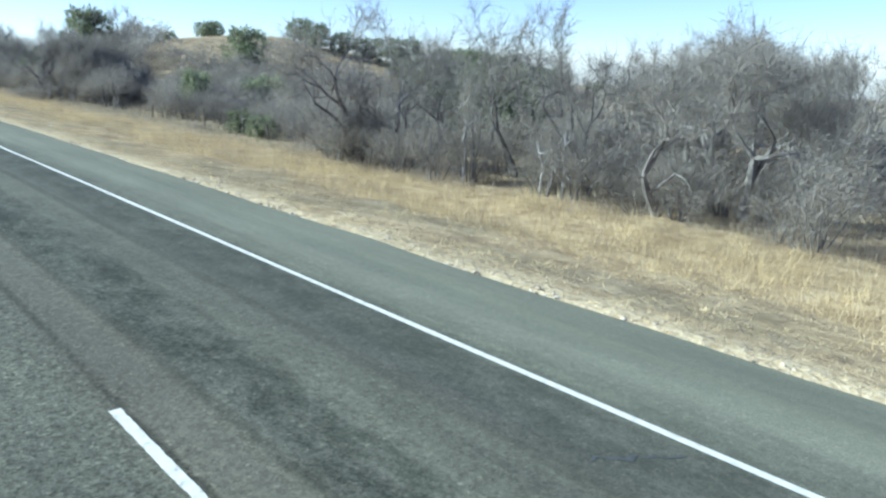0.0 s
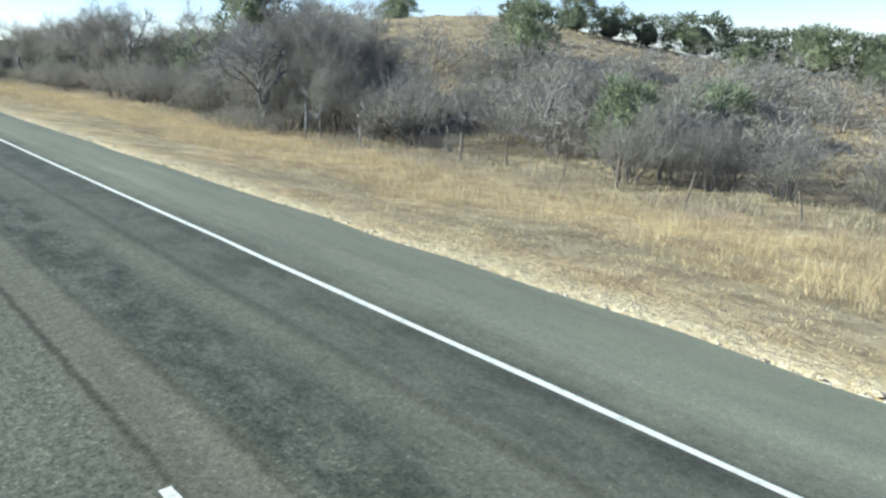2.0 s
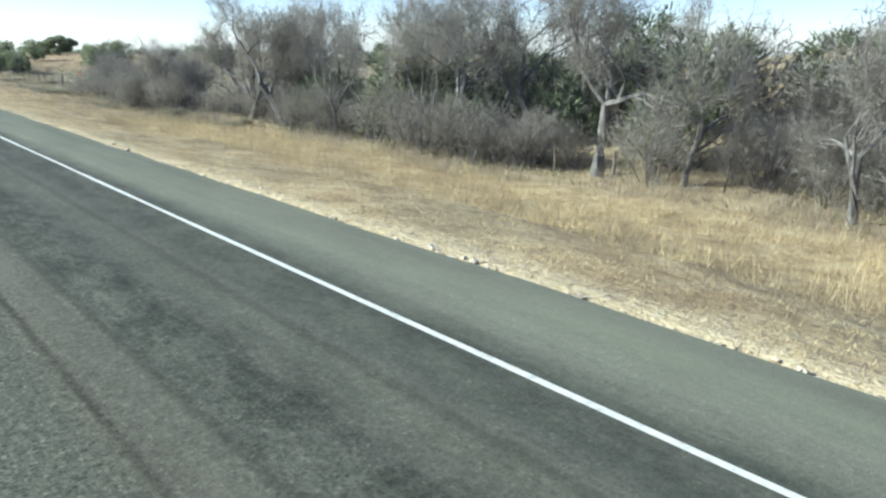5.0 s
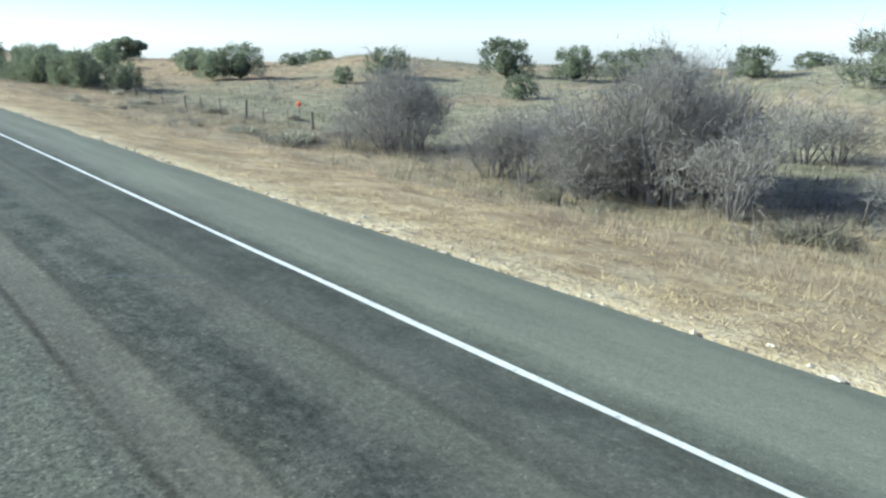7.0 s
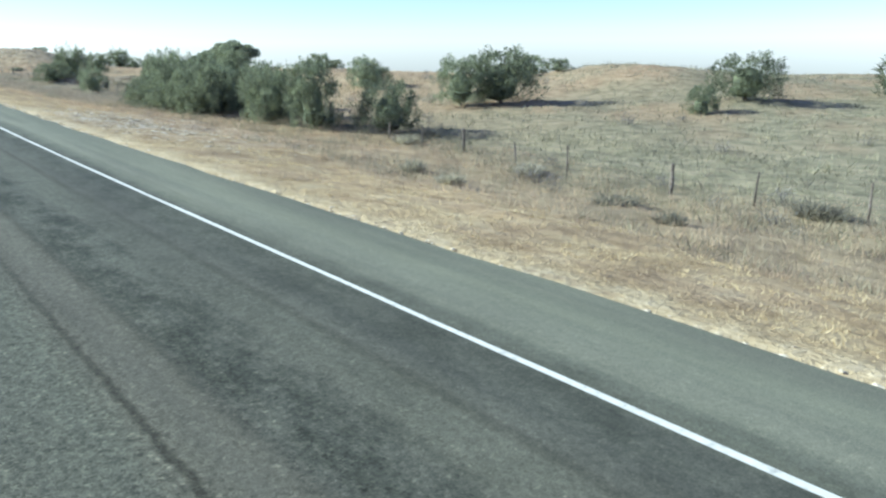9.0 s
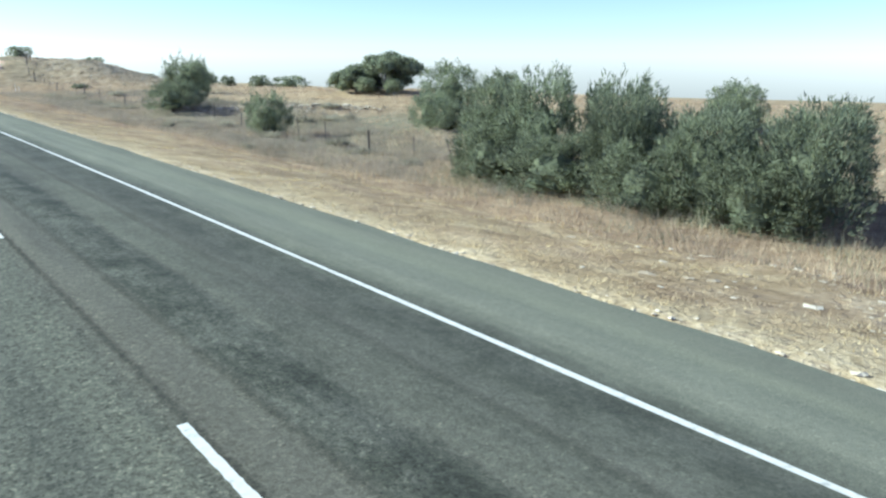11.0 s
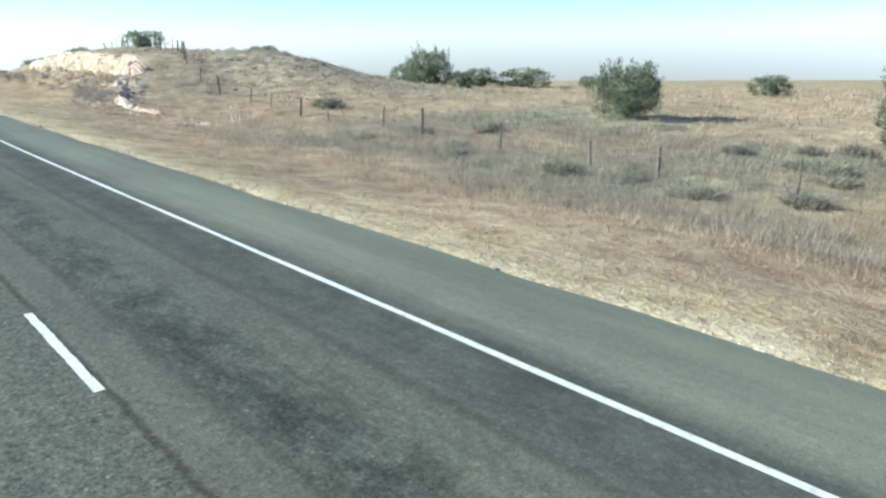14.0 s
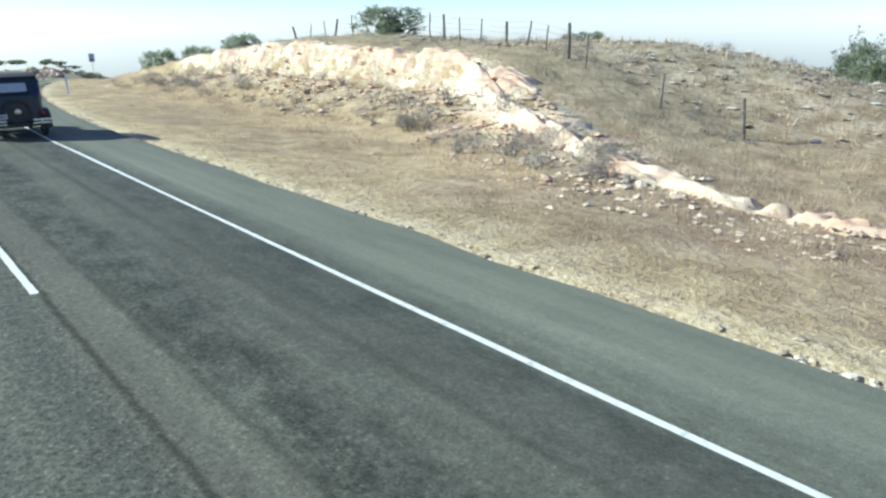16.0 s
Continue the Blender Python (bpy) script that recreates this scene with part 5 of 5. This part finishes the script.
idx = np.arange(LX.size).reshape(LX.shape)
ledge_face = put("rock_ledge", smooth(mesh_of("rock_ledge", np.stack([LX - 0.3 * rise * gap, LY, LZ], -1).reshape(-1, 3), np.stack([idx[:-1, :-1], idx[:-1, 1:], idx[1:, 1:], idx[1:, :-1]], -1).reshape(-1, 4))), MAT_LIME)
tagged(ledge_face, "low broken limestone ledge running down from the cut", "rock face", kind="structure")
n = 1700
q = SR.uniform(0, 1, n) ** 0.8
gy_ = 372.0 + 28.0 * q
stones("ledge_rubble", MAT_LIME, "cream and orange broken ledge of stones running down from the cut", ledge_x(gy_) - 0.2 + np.where(SR.uniform(0, 1, n) < 0.45, -np.abs(SR.normal(0, 1.9, n)), SR.normal(0, 0.38, n)), gy_ + SR.normal(0, 0.3, n), np.minimum(SR.gamma(1.4, 0.045, n) + 0.03, 0.22) * (0.8 + 0.2 * q), 8, 0.5, -0.05)


n = 90
stones("far_ledge", MAT_LIME, "pale broken rock in the bank beyond the bend", SR.normal(35.5, 2.2, n), SR.normal(554.5, 2.0, n), np.minimum(SR.gamma(2.0, 0.2, n) + 0.15, 0.8), 11, 0.7, 0.1)


# ---- dead snags among the brush ----
def snag(x, y, h, seed):
    rng = np.random.RandomState(seed)
    root = new("dead_snag")
    tagged(root, "pale grey dead tree trunk standing in the brush", "dead tree", "dead snags")
    bm = bmesh.new()
    pts = [Vector((0, 0, -0.3))]
    for k in range(5):
        pts.append(Vector((rng.normal(0, 0.035) * k, rng.normal(0, 0.035) * k, h * (k + 1) / 5)))
    tube(bm, pts, [0.07, 0.065, 0.055, 0.045, 0.035, 0.015], 7)
    part("trunk", bm, MAT_DEAD, root)
    for k in range(4):
        i = rng.randint(2, 6)
        p = pts[i]
        a = rng.uniform(0, 6.283)
        e = p + Vector((math.cos(a) * 0.5, math.sin(a) * 0.5, rng.uniform(0.2, 0.6))) * rng.uniform(0.6, 1.6)
        bm = bmesh.new()
        tube(bm, [p, (p + e) / 2 + Vector(rng.normal(0, 0.06, 3)), e], [0.035, 0.025, 0.01], 5)
        part("limb", bm, MAT_DEAD, root)
    root.matrix_basis = pose(x, y, ground_z(x, y), 0, 0, rng.uniform(0, 360))


for k, (x, y, h) in enumerate([(21.0, 17.3, 3.4), (21.2, 12.9, 2.5), (21.8, 12.2, 2.8), (31.0, 36.2, 2.6), (20.8, 82.4, 3.3), (22.0, 78.5, 2.2), (24.0, 44.4, 2.3), (22.5, 118.0, 1.8), (22.0, 96.0, 1.9), (23.0, 104.5, 1.7), (23.6, 200.5, 1.5), (23.2, 174.5, 1.6)]):
    snag(x, y, h, 700 + k)


# ---- fence ----
def fence_x(y):
    return 24.1 + 1.5 * smoothstep(215, 330, y) + 0.4 * smoothstep(375, 392, y) + 3.5 * smoothstep(394, 410, y)


fence = new("fence")
tagged(fence, "old ranch fence of weathered wooden posts and wire strands", "fence")
FR = np.random.RandomState(12)
bm = bmesh.new()
tube(bm, [(0, 0, -0.3), (0.01, 0, 0.7), (0.0, 0.02, 1.6)], [0.09, 0.085, 0.075], 8)
me_post = bpy.data.meshes.new("post")
bm.to_mesh(me_post)
bm.free()
bm = bmesh.new()
tube(bm, [(0, 0, -0.2), (0.02, 0.01, 0.6), (-0.01, 0, 1.45)], [0.05, 0.045, 0.036], 6)
me_stay = bpy.data.meshes.new("post")
bm.to_mesh(me_stay)
bm.free()
y, k = 30.0, 0
posts_y = []
while y < 432:
    thick = k % 3 == 0
    x = float(fence_x(y))
    m = Matrix.Translation((x, y, ground_z(x, y))) @ Euler((FR.normal(0, 0.08), FR.normal(0, 0.08), FR.uniform(0, 6))).to_matrix().to_4x4() @ Matrix.Diagonal((1, 1, FR.uniform(0.72, 1.05), 1))
    put("post", me_post if thick else me_stay, MAT_POST, fence, m=m)
    posts_y.append(y)
    y += FR.uniform(2.4, 4.6) if y < 230 else (FR.uniform(3.2, 7.0) if y < 396 else FR.uniform(1.2, 2.6))
    k += 1
MAT_WIRE = plain("rusty_wire", [(0.3, (0.10, 0.07, 0.05)), (0.7, (0.22, 0.19, 0.17))], 6, 0.6, 0.6, 0)
for hz in (0.35, 0.65, 0.95, 1.25):
    bm = bmesh.new()
    tube(bm, [Vector((float(fence_x(q)), q, ground_z(float(fence_x(q)), q) + hz)) for q in posts_y], [0.006] * len(posts_y), 3, cap=False)
    part("wire", bm, MAT_WIRE, fence)


# ---- the crooked dead tree below the hill ----
dead_tree = new("dead_tree")
tagged(dead_tree, "crooked dark leafless dead tree with broken limbs", "dead tree")
bm = bmesh.new()
tube(bm, [(0, 0, -0.3), (-0.1, 0.1, 0.6), (-0.25, 0.35, 1.5), (0.1, 0.25, 2.6), (0.3, 0.0, 3.4), (0.55, -0.35, 4.2)], [0.2, 0.17, 0.15, 0.12, 0.09, 0.03], 7)
part("trunk", bm, MAT_BARK, dead_tree)
for pts in ([(0, 0, 0.5), (0.5, -0.7, 1.3), (0.9, -1.4, 1.5), (1.2, -2.1, 2.1)], [(0.9, -1.4, 1.5), (1.3, -2.0, 1.4)], [(-0.2, 0.3, 1.9), (0.3, -0.5, 2.3), (0.7, -1.2, 2.2)], [(0.3, 0.0, 3.4), (0.5, -0.6, 3.7), (0.9, -1.0, 3.6)], [(-0.2, 0.32, 1.7), (-0.5, 0.9, 2.5), (-0.6, 1.2, 3.2)]):
    bm = bmesh.new()
    tube(bm, [Vector(p) for p in pts], [0.085, 0.065, 0.045, 0.02][:len(pts)], 5)
    part("limb", bm, MAT_BARK, dead_tree)
dead_tree.matrix_basis = pose(30.3, 71.5, ground_z(30.3, 71.5), 0, 0, 0)


# ---- the old sedan in the right lane ----
def car_paint(name, c, rough=0.25, metal=0.0):
    mat, nt, bs = nodes_of(name)
    co = nt.nodes.new("ShaderNodeTexCoord").outputs["Object"]
    n = noise_node(nt, co, 6.0, 5)
    lo = tuple(v * 0.8 for v in c)
    nt.links.new(ramp(nt, n.outputs["Fac"], [(0.35, lo), (0.65, c)]).outputs[0], bs.inputs["Base Color"])
    rr2 = ramp(nt, n.outputs["Fac"], [(0.3, (rough, rough, rough)), (0.7, (rough * 1.6, rough * 1.6, rough * 1.6))])
    nt.links.new(rr2.outputs[0], bs.inputs["Roughness"])
    bs.inputs["Metallic"].default_value = metal
    return mat


MAT_BODY = car_paint("dark_blue_paint", (0.012, 0.022, 0.035))
MAT_BLACK = car_paint("black_enamel", (0.012, 0.013, 0.014))
MAT_CHROME = car_paint("chrome", (0.72, 0.73, 0.74), 0.12, 1.0)
MAT_TYRE = plain("tyre_rubber", [(0.3, (0.018, 0.018, 0.018)), (0.7, (0.04, 0.038, 0.036))], 12, 0.85, 0, 0.3, 60)
MAT_TOP = plain("roof_cloth", [(0.3, (0.015, 0.015, 0.016)), (0.7, (0.035, 0.034, 0.033))], 20, 0.9, 0, 0.3, 80)
# the rear window pane is a plain opaque pale grey
MAT_PANE = plain("pale_rear_pane", [(0.3, (0.30, 0.33, 0.33)), (0.7, (0.40, 0.43, 0.43))], 8, 0.5, 0, 0)
MAT_GLASS, _nt, _bs = nodes_of("window_glass")
_bs.inputs["Base Color"].default_value, _bs.inputs["Roughness"].default_value = (0.25, 0.29, 0.30, 1), 0.05
_bs.inputs["Transmission Weight"].default_value = 0.6
MAT_RED = car_paint("red_lens", (0.35, 0.01, 0.01), 0.15)
MAT_PLATE = car_paint("plate", (0.6, 0.6, 0.58), 0.4)


def loft(bm, rings, close_ends=True):
    vs = [[bm.verts.new(p) for p in r] for r in rings]
    for a, b in zip(vs, vs[1:]):
        k = len(a)
        for i in range(k):
            bm.faces.new((a[i], a[(i + 1) % k], b[(i + 1) % k], b[i]))
    if close_ends:
        bm.faces.new(vs[0][::-1])
        bm.faces.new(vs[-1])
    bmesh.ops.recalc_face_normals(bm, faces=bm.faces)
    return bm


def rounded(hw, z0, z1, r, y, k=4):
    """A rounded upright rectangle at y."""
    pts = []
    for cx, cz, a0 in ((hw - r, z1 - r, 0), (-hw + r, z1 - r, 90), (-hw + r, z0 + r, 180), (hw - r, z0 + r, 270)):
        for i in range(k + 1):
            a = radians(a0 + 90 * i / k)
            pts.append((cx + r * math.cos(a), y, cz + r * math.sin(a)))
    return pts


def wheel(name, parent, x, y, z, r=0.37, axis="X"):
    """Tyre with rim, spokes and hub."""
    turn = Matrix.Rotation(radians(90), 4, "Y" if axis == "X" else "X")
    m = Matrix.Translation((x, y, z))
    bm = bmesh.new()
    prof = [(r - 0.11, -0.05), (r - 0.03, -0.065), (r, -0.04), (r, 0.04), (r - 0.03, 0.065), (r - 0.11, 0.05)]
    rings = []
    for i in range(28):
        a = 2 * math.pi * i / 28
        rings.append([bm.verts.new((math.cos(a) * q, math.sin(a) * q, w)) for q, w in prof])
    for i in range(28):
        a, b = rings[i], rings[(i + 1) % 28]
        for j in range(len(prof)):
            bm.faces.new((a[j], b[j], b[(j + 1) % len(prof)], a[(j + 1) % len(prof)]))
    bmesh.ops.transform(bm, matrix=m @ turn, verts=bm.verts)
    tyre = part("tyre" if name == "wheel" else name, bm, MAT_TYRE, parent)
    bm = bmesh.new()
    for k in range(12):
        a = 2 * math.pi * k / 12
        tube(bm, [(math.cos(a) * 0.04, math.sin(a) * 0.04, 0), (math.cos(a) * (r - 0.1), math.sin(a) * (r - 0.1), 0)], [0.014, 0.010], 5)
    bmesh.ops.create_cone(bm, cap_ends=True, segments=28, radius1=r - 0.10, radius2=r - 0.10, depth=0.05)
    bmesh.ops.transform(bm, matrix=m @ turn, verts=bm.verts)
    part("rim", bm, MAT_BLACK, tyre)
    bm = bmesh.new()
    for d in (0.055, -0.055):
        bmesh.ops.create_cone(bm, cap_ends=True, segments=20, radius1=0.11, radius2=0.07, depth=0.05, matrix=Matrix.Translation((0, 0, d)))
    bmesh.ops.bevel(bm, geom=list(bm.edges), offset=0.006, segments=2, affect="EDGES")
    bmesh.ops.transform(bm, matrix=m @ turn, verts=bm.verts)
    part("hub_cap", bm, MAT_CHROME, tyre, "bright chrome hub cap")
    return tyre


def sedan():
    """About 1930: tall square body, separate wings, spare wheel on the back. The rear is at y = 0, the bonnet towards +y."""
    root = new("vintage_car")
    tagged(root, "dark blue vintage sedan with a rear spare wheel on the road", "car")
    bm = bmesh.new()
    loft(bm, [rounded(0.62, 0.52, 1.30, 0.10, 0.16), rounded(0.70, 0.48, 1.45, 0.12, 0.24), rounded(0.73, 0.46, 1.86, 0.13, 0.42), rounded(0.74, 0.46, 1.92, 0.13, 0.9),
              rounded(0.74, 0.46, 1.92, 0.13, 1.9), rounded(0.72, 0.46, 1.86, 0.12, 2.25), rounded(0.70, 0.48, 1.25, 0.10, 2.36)])
    part("body", bm, MAT_BODY, root)
    bm = bmesh.new()
    loft(bm, [rounded(0.66, 1.84, 1.90, 0.03, 0.36), rounded(0.70, 1.88, 1.965, 0.04, 0.6), rounded(0.72, 1.90, 1.98, 0.04, 1.3), rounded(0.70, 1.88, 1.95, 0.03, 2.3), rounded(0.66, 1.80, 1.86, 0.03, 2.5)])
    part("roof", bm, MAT_TOP, root, "black cloth roof")
    bm = bmesh.new()
    loft(bm, [rounded(0.56, 0.50, 1.22, 0.16, 2.36), rounded(0.48, 0.52, 1.20, 0.16, 2.9), rounded(0.36, 0.52, 1.16, 0.14, 3.42)])
    part("bonnet", bm, MAT_BODY, root)
    bm = bmesh.new()
    loft(bm, [rounded(0.36, 0.50, 1.18, 0.12, 3.42), rounded(0.37, 0.50, 1.19, 0.12, 3.50)])
    part("radiator", bm, MAT_CHROME, root, "chrome radiator shell")
    # the rear window lies on the sloping back
    bm = bmesh.new()
    tilt = Matrix.Translation((0, 0.275, 1.56)) @ Matrix.Rotation(radians(-23.5), 4, "X")
    box(bm, -0.36, 0.36, -0.035, -0.005, -0.15, 0.15, 0.02)
    bmesh.ops.transform(bm, matrix=tilt, verts=bm.verts)
    win = part("rear_window", bm, MAT_PANE, root, "pale rear window in the sloping back")
    bm = bmesh.new()
    for a in ((-0.40, 0.40, 0.15, 0.18), (-0.40, 0.40, -0.18, -0.15), (-0.40, -0.36, -0.15, 0.15), (0.36, 0.40, -0.15, 0.15)):
        box(bm, a[0], a[1], -0.045, 0.0, a[2], a[3])
    bmesh.ops.transform(bm, matrix=tilt, verts=bm.verts)
    part("window_frame", bm, MAT_BLACK, win)
    for s in (-1, 1):
        for y0, y1 in ((0.62, 1.15), (1.28, 1.95)):
            bm = bmesh.new()
            box(bm, s * 0.738 - 0.01, s * 0.738 + 0.01, y0, y1, 1.33, 1.74, 0.008)
            part("side_window", bm, MAT_GLASS, root)
        # rear and front wings
        for yc, zc, r in ((0.55, 0.40, 0.47), (3.05, 0.40, 0.47)):
            bm = bmesh.new()
            rings = []
            for i in range(13):
                a = radians(-12 + 190 * i / 12)
                yy, zz = yc - math.cos(a) * r * 1.05, zc + math.sin(a) * r
                n_y, n_z = -math.cos(a), math.sin(a)
                x0, x1 = s * 0.60, s * 0.87
                rings.append([(x0, yy, zz), (x0, yy + n_y * 0.03, zz + n_z * 0.05), ((x0 + x1) / 2, yy + n_y * 0.05, zz + n_z * 0.06), (x1, yy + n_y * 0.01, zz + n_z * 0.02), (x1, yy - n_y * 0.03, zz - n_z * 0.03), ((x0 + x1) / 2, yy, zz)])
            loft(bm, rings)
            part("wing", bm, MAT_BLACK, root)
        bm = bmesh.new()
        box(bm, s * 0.72 - 0.13, s * 0.72 + 0.13, 1.0, 2.6, 0.34, 0.38, 0.01)
        part("running_board", bm, MAT_BLACK, root)
        wheel("wheel", root, s * 0.71, 0.55, 0.37)
        wheel("wheel", root, s * 0.71, 3.05, 0.37)
        bm = bmesh.new()
        box(bm, min(s * 0.34, s * 0.86), max(s * 0.34, s * 0.86), -0.13, -0.09, 0.46, 0.52, 0.012)
        box(bm, min(s * 0.34, s * 0.86), max(s * 0.34, s * 0.86), -0.13, -0.09, 0.56, 0.62, 0.012)
        box(bm, s * 0.58 - 0.025, s * 0.58 + 0.025, -0.09, 0.3, 0.50, 0.58)
        part("bumper", bm, MAT_CHROME, root, "half-width chrome rear bumper")
        bm = bmesh.new()
        bmesh.ops.create_cone(bm, cap_ends=True, segments=16, radius1=0.06, radius2=0.07, depth=0.12, matrix=Matrix.Translation((s * 0.66, 0.04, 0.78)) @ Matrix.Rotation(radians(90), 4, "X"))
        lamp = part("tail_lamp", bm, MAT_BLACK, root)
        bm = bmesh.new()
        bmesh.ops.create_cone(bm, cap_ends=True, segments=16, radius1=0.055, radius2=0.055, depth=0.02, matrix=Matrix.Translation((s * 0.66, -0.028, 0.78)) @ Matrix.Rotation(radians(90), 4, "X"))
        part("lens", bm, MAT_RED, lamp)
        bm = bmesh.new()
        bmesh.ops.create_uvsphere(bm, u_segments=16, v_segments=10, radius=0.13, matrix=Matrix.Translation((s * 0.52, 3.45, 1.0)))
        part("headlamp", bm, MAT_CHROME, root)
    wheel("spare_wheel", root, 0.0, 0.04, 0.86, 0.37, "Y")
    bm = bmesh.new()
    box(bm, -0.05, 0.05, 0.02, 0.20, 0.80, 0.92)
    part("spare_bracket", bm, MAT_BLACK, root)
    bm = bmesh.new()
    box(bm, -0.60, -0.30, -0.075, -0.06, 0.66, 0.80, 0.006)
    plate = part("number_plate", bm, MAT_PLATE, root)
    bm = bmesh.new()
    for k in range(3):
        box(bm, -0.56 + 0.08 * k, -0.50 + 0.08 * k, -0.080, -0.0752, 0.70, 0.76)
    part("plate_bars", bm, MAT_BLACK, plate)
    bm = bmesh.new()
    box(bm, -0.35, 0.35, 0.15, 3.4, 0.36, 0.48, 0.03)
    tube(bm, [(-0.70, 0.55, 0.37), (0.70, 0.55, 0.37)], [0.05, 0.05], 8)
    tube(bm, [(-0.70, 3.05, 0.37), (0.70, 3.05, 0.37)], [0.04, 0.04], 8)
    part("chassis", bm, MAT_BLACK, root)
    return root


car = sedan()
CAR_Y = 404.3
car.matrix_basis = Matrix.Translation((float(road_x(CAR_Y)) + 2.98, CAR_Y, float(road_z(CAR_Y)) + 0.004)) @ Matrix.Rotation(radians(-1.0), 4, "Z") @ Matrix.Diagonal((1.15, 1.08, 1.08, 1))

# ---- road furniture ----
MAT_WHITE = plain("white_plastic", [(0.3, (0.68, 0.68, 0.65)), (0.7, (0.80, 0.80, 0.78))], 8, 0.5, 0, 0)
MAT_STEEL = plain("galvanised_steel", [(0.3, (0.30, 0.31, 0.31)), (0.7, (0.45, 0.46, 0.46))], 14, 0.45, 0.8, 0.1)
MAT_FLAG = plain("orange_cloth", [(0.3, (0.75, 0.10, 0.04)), (0.7, (0.85, 0.18, 0.07))], 8, 0.7, 0, 0.2)


def delineator(x, y):
    root = new("delineator_post")
    tagged(root, "white roadside delineator post beside the curve", "marker post")
    z = ground_z(x, y)
    bm = bmesh.new()
    box(bm, -0.06, 0.06, -0.02, 0.02, -0.2, 1.25, 0.012)
    part("blade", bm, MAT_WHITE, root, m=pose(0, 0, 0))
    bm = bmesh.new()
    box(bm, -0.04, 0.04, -0.026, -0.0205, 1.0, 1.15)
    part("reflector", bm, MAT_STEEL, root)
    root.matrix_basis = pose(x, y, z, 0, 0, -20)


def sign(x, y, top):
    """A tall white road sign seen far off; what it says cannot be read."""
    root = new("road_sign")
    tagged(root, "white road sign on a steel post beyond the curve", "sign")
    z = ground_z(x, y)
    h = top - z
    bm = bmesh.new()
    tube(bm, [(0, 0, -0.3), (0, 0, h)], [0.06, 0.06], 10)
    part("post", bm, MAT_STEEL, root)
    bm = bmesh.new()
    box(bm, -0.62, 0.62, -0.10, -0.07, h - 1.9, h, 0.02)
    panel = part("panel", bm, MAT_WHITE, root)
    bm = bmesh.new()
    box(bm, -0.42, 0.42, -0.108, -0.1005, h - 0.45, h - 0.25)
    box(bm, -0.42, 0.42, -0.108, -0.1005, h - 0.78, h - 0.58)
    box(bm, -0.40, -0.05, -0.108, -0.1005, h - 1.7, h - 1.0)
    box(bm, 0.05, 0.40, -0.108, -0.1005, h - 1.7, h - 1.0)
    part("bars", bm, MAT_BLACK, panel)
    root.matrix_basis = pose(x, y, z, 0, 0, -14)


delineator(11.2, 427.5)
sign(47.1, 561.0, -1.6)


def stake(x, y, h, lean):
    root = new("marker_stake")
    tagged(root, "thin pale wooden stake standing in brown grass", "stake", "pale stakes")
    bm = bmesh.new()
    tube(bm, [(0, 0, -0.2), (0.01, 0, h * 0.5), (0, 0.01, h)], [0.03, 0.028, 0.025], 6)
    part("shaft", bm, MAT_WHITE, root)
    root.matrix_basis = pose(x, y, ground_z(x, y), 0, lean, 0)


stake(20.5, 376.4, 1.15, -3)
stake(20.8, 376.0, 1.0, 3)

flag = new("flagged_stake")
tagged(flag, "fence stake topped with a bright orange rag", "marker")
fz = ground_z(24.0, 211.7)
bm = bmesh.new()
tube(bm, [(0, 0, -0.2), (0, 0, -0.85 - fz)], [0.03, 0.025], 6)
part("shaft", bm, MAT_POST, flag)
bm = bmesh.new()
bmesh.ops.create_icosphere(bm, subdivisions=3, radius=0.17)
for v in bm.verts:
    v.co *= 1 + 0.25 * noise.noise(v.co * 9)
    v.co.x *= 0.8
bmesh.ops.transform(bm, matrix=Matrix.Translation((0, 0, -0.92 - fz)), verts=bm.verts)
part("rag", bm, MAT_FLAG, flag, "bright orange rag")
flag.matrix_basis = pose(24.0, 211.7, fz)


# ---- litter on the shoulder ----
for k, (x, y, s) in enumerate([(4.45, 113.5, 0.06), (-0.76, 63.3, 0.04), (8.4, 34.3, 0.06)]):
    rng = np.random.RandomState(800 + k)
    bm = bmesh.new()
    g = bmesh.ops.create_grid(bm, x_segments=5, y_segments=5, size=s)
    for v in bm.verts:
        v.co.z = 0.25 * s * rng.uniform(0, 1)
        v.co.x += rng.normal(0, 0.1 * s)
    bmesh.ops.solidify(bm, geom=list(bm.faces), thickness=0.003)
    z = 0.006 if x < 5.8 else ground_z(x, y) + 0.03
    scrap = part("paper_scrap", bm, MAT_WHITE, None, m=pose(x, y, z, 0, 0, 40 * k))
    tagged(scrap, "crumpled white paper scrap lying by the road", "litter", "litter")
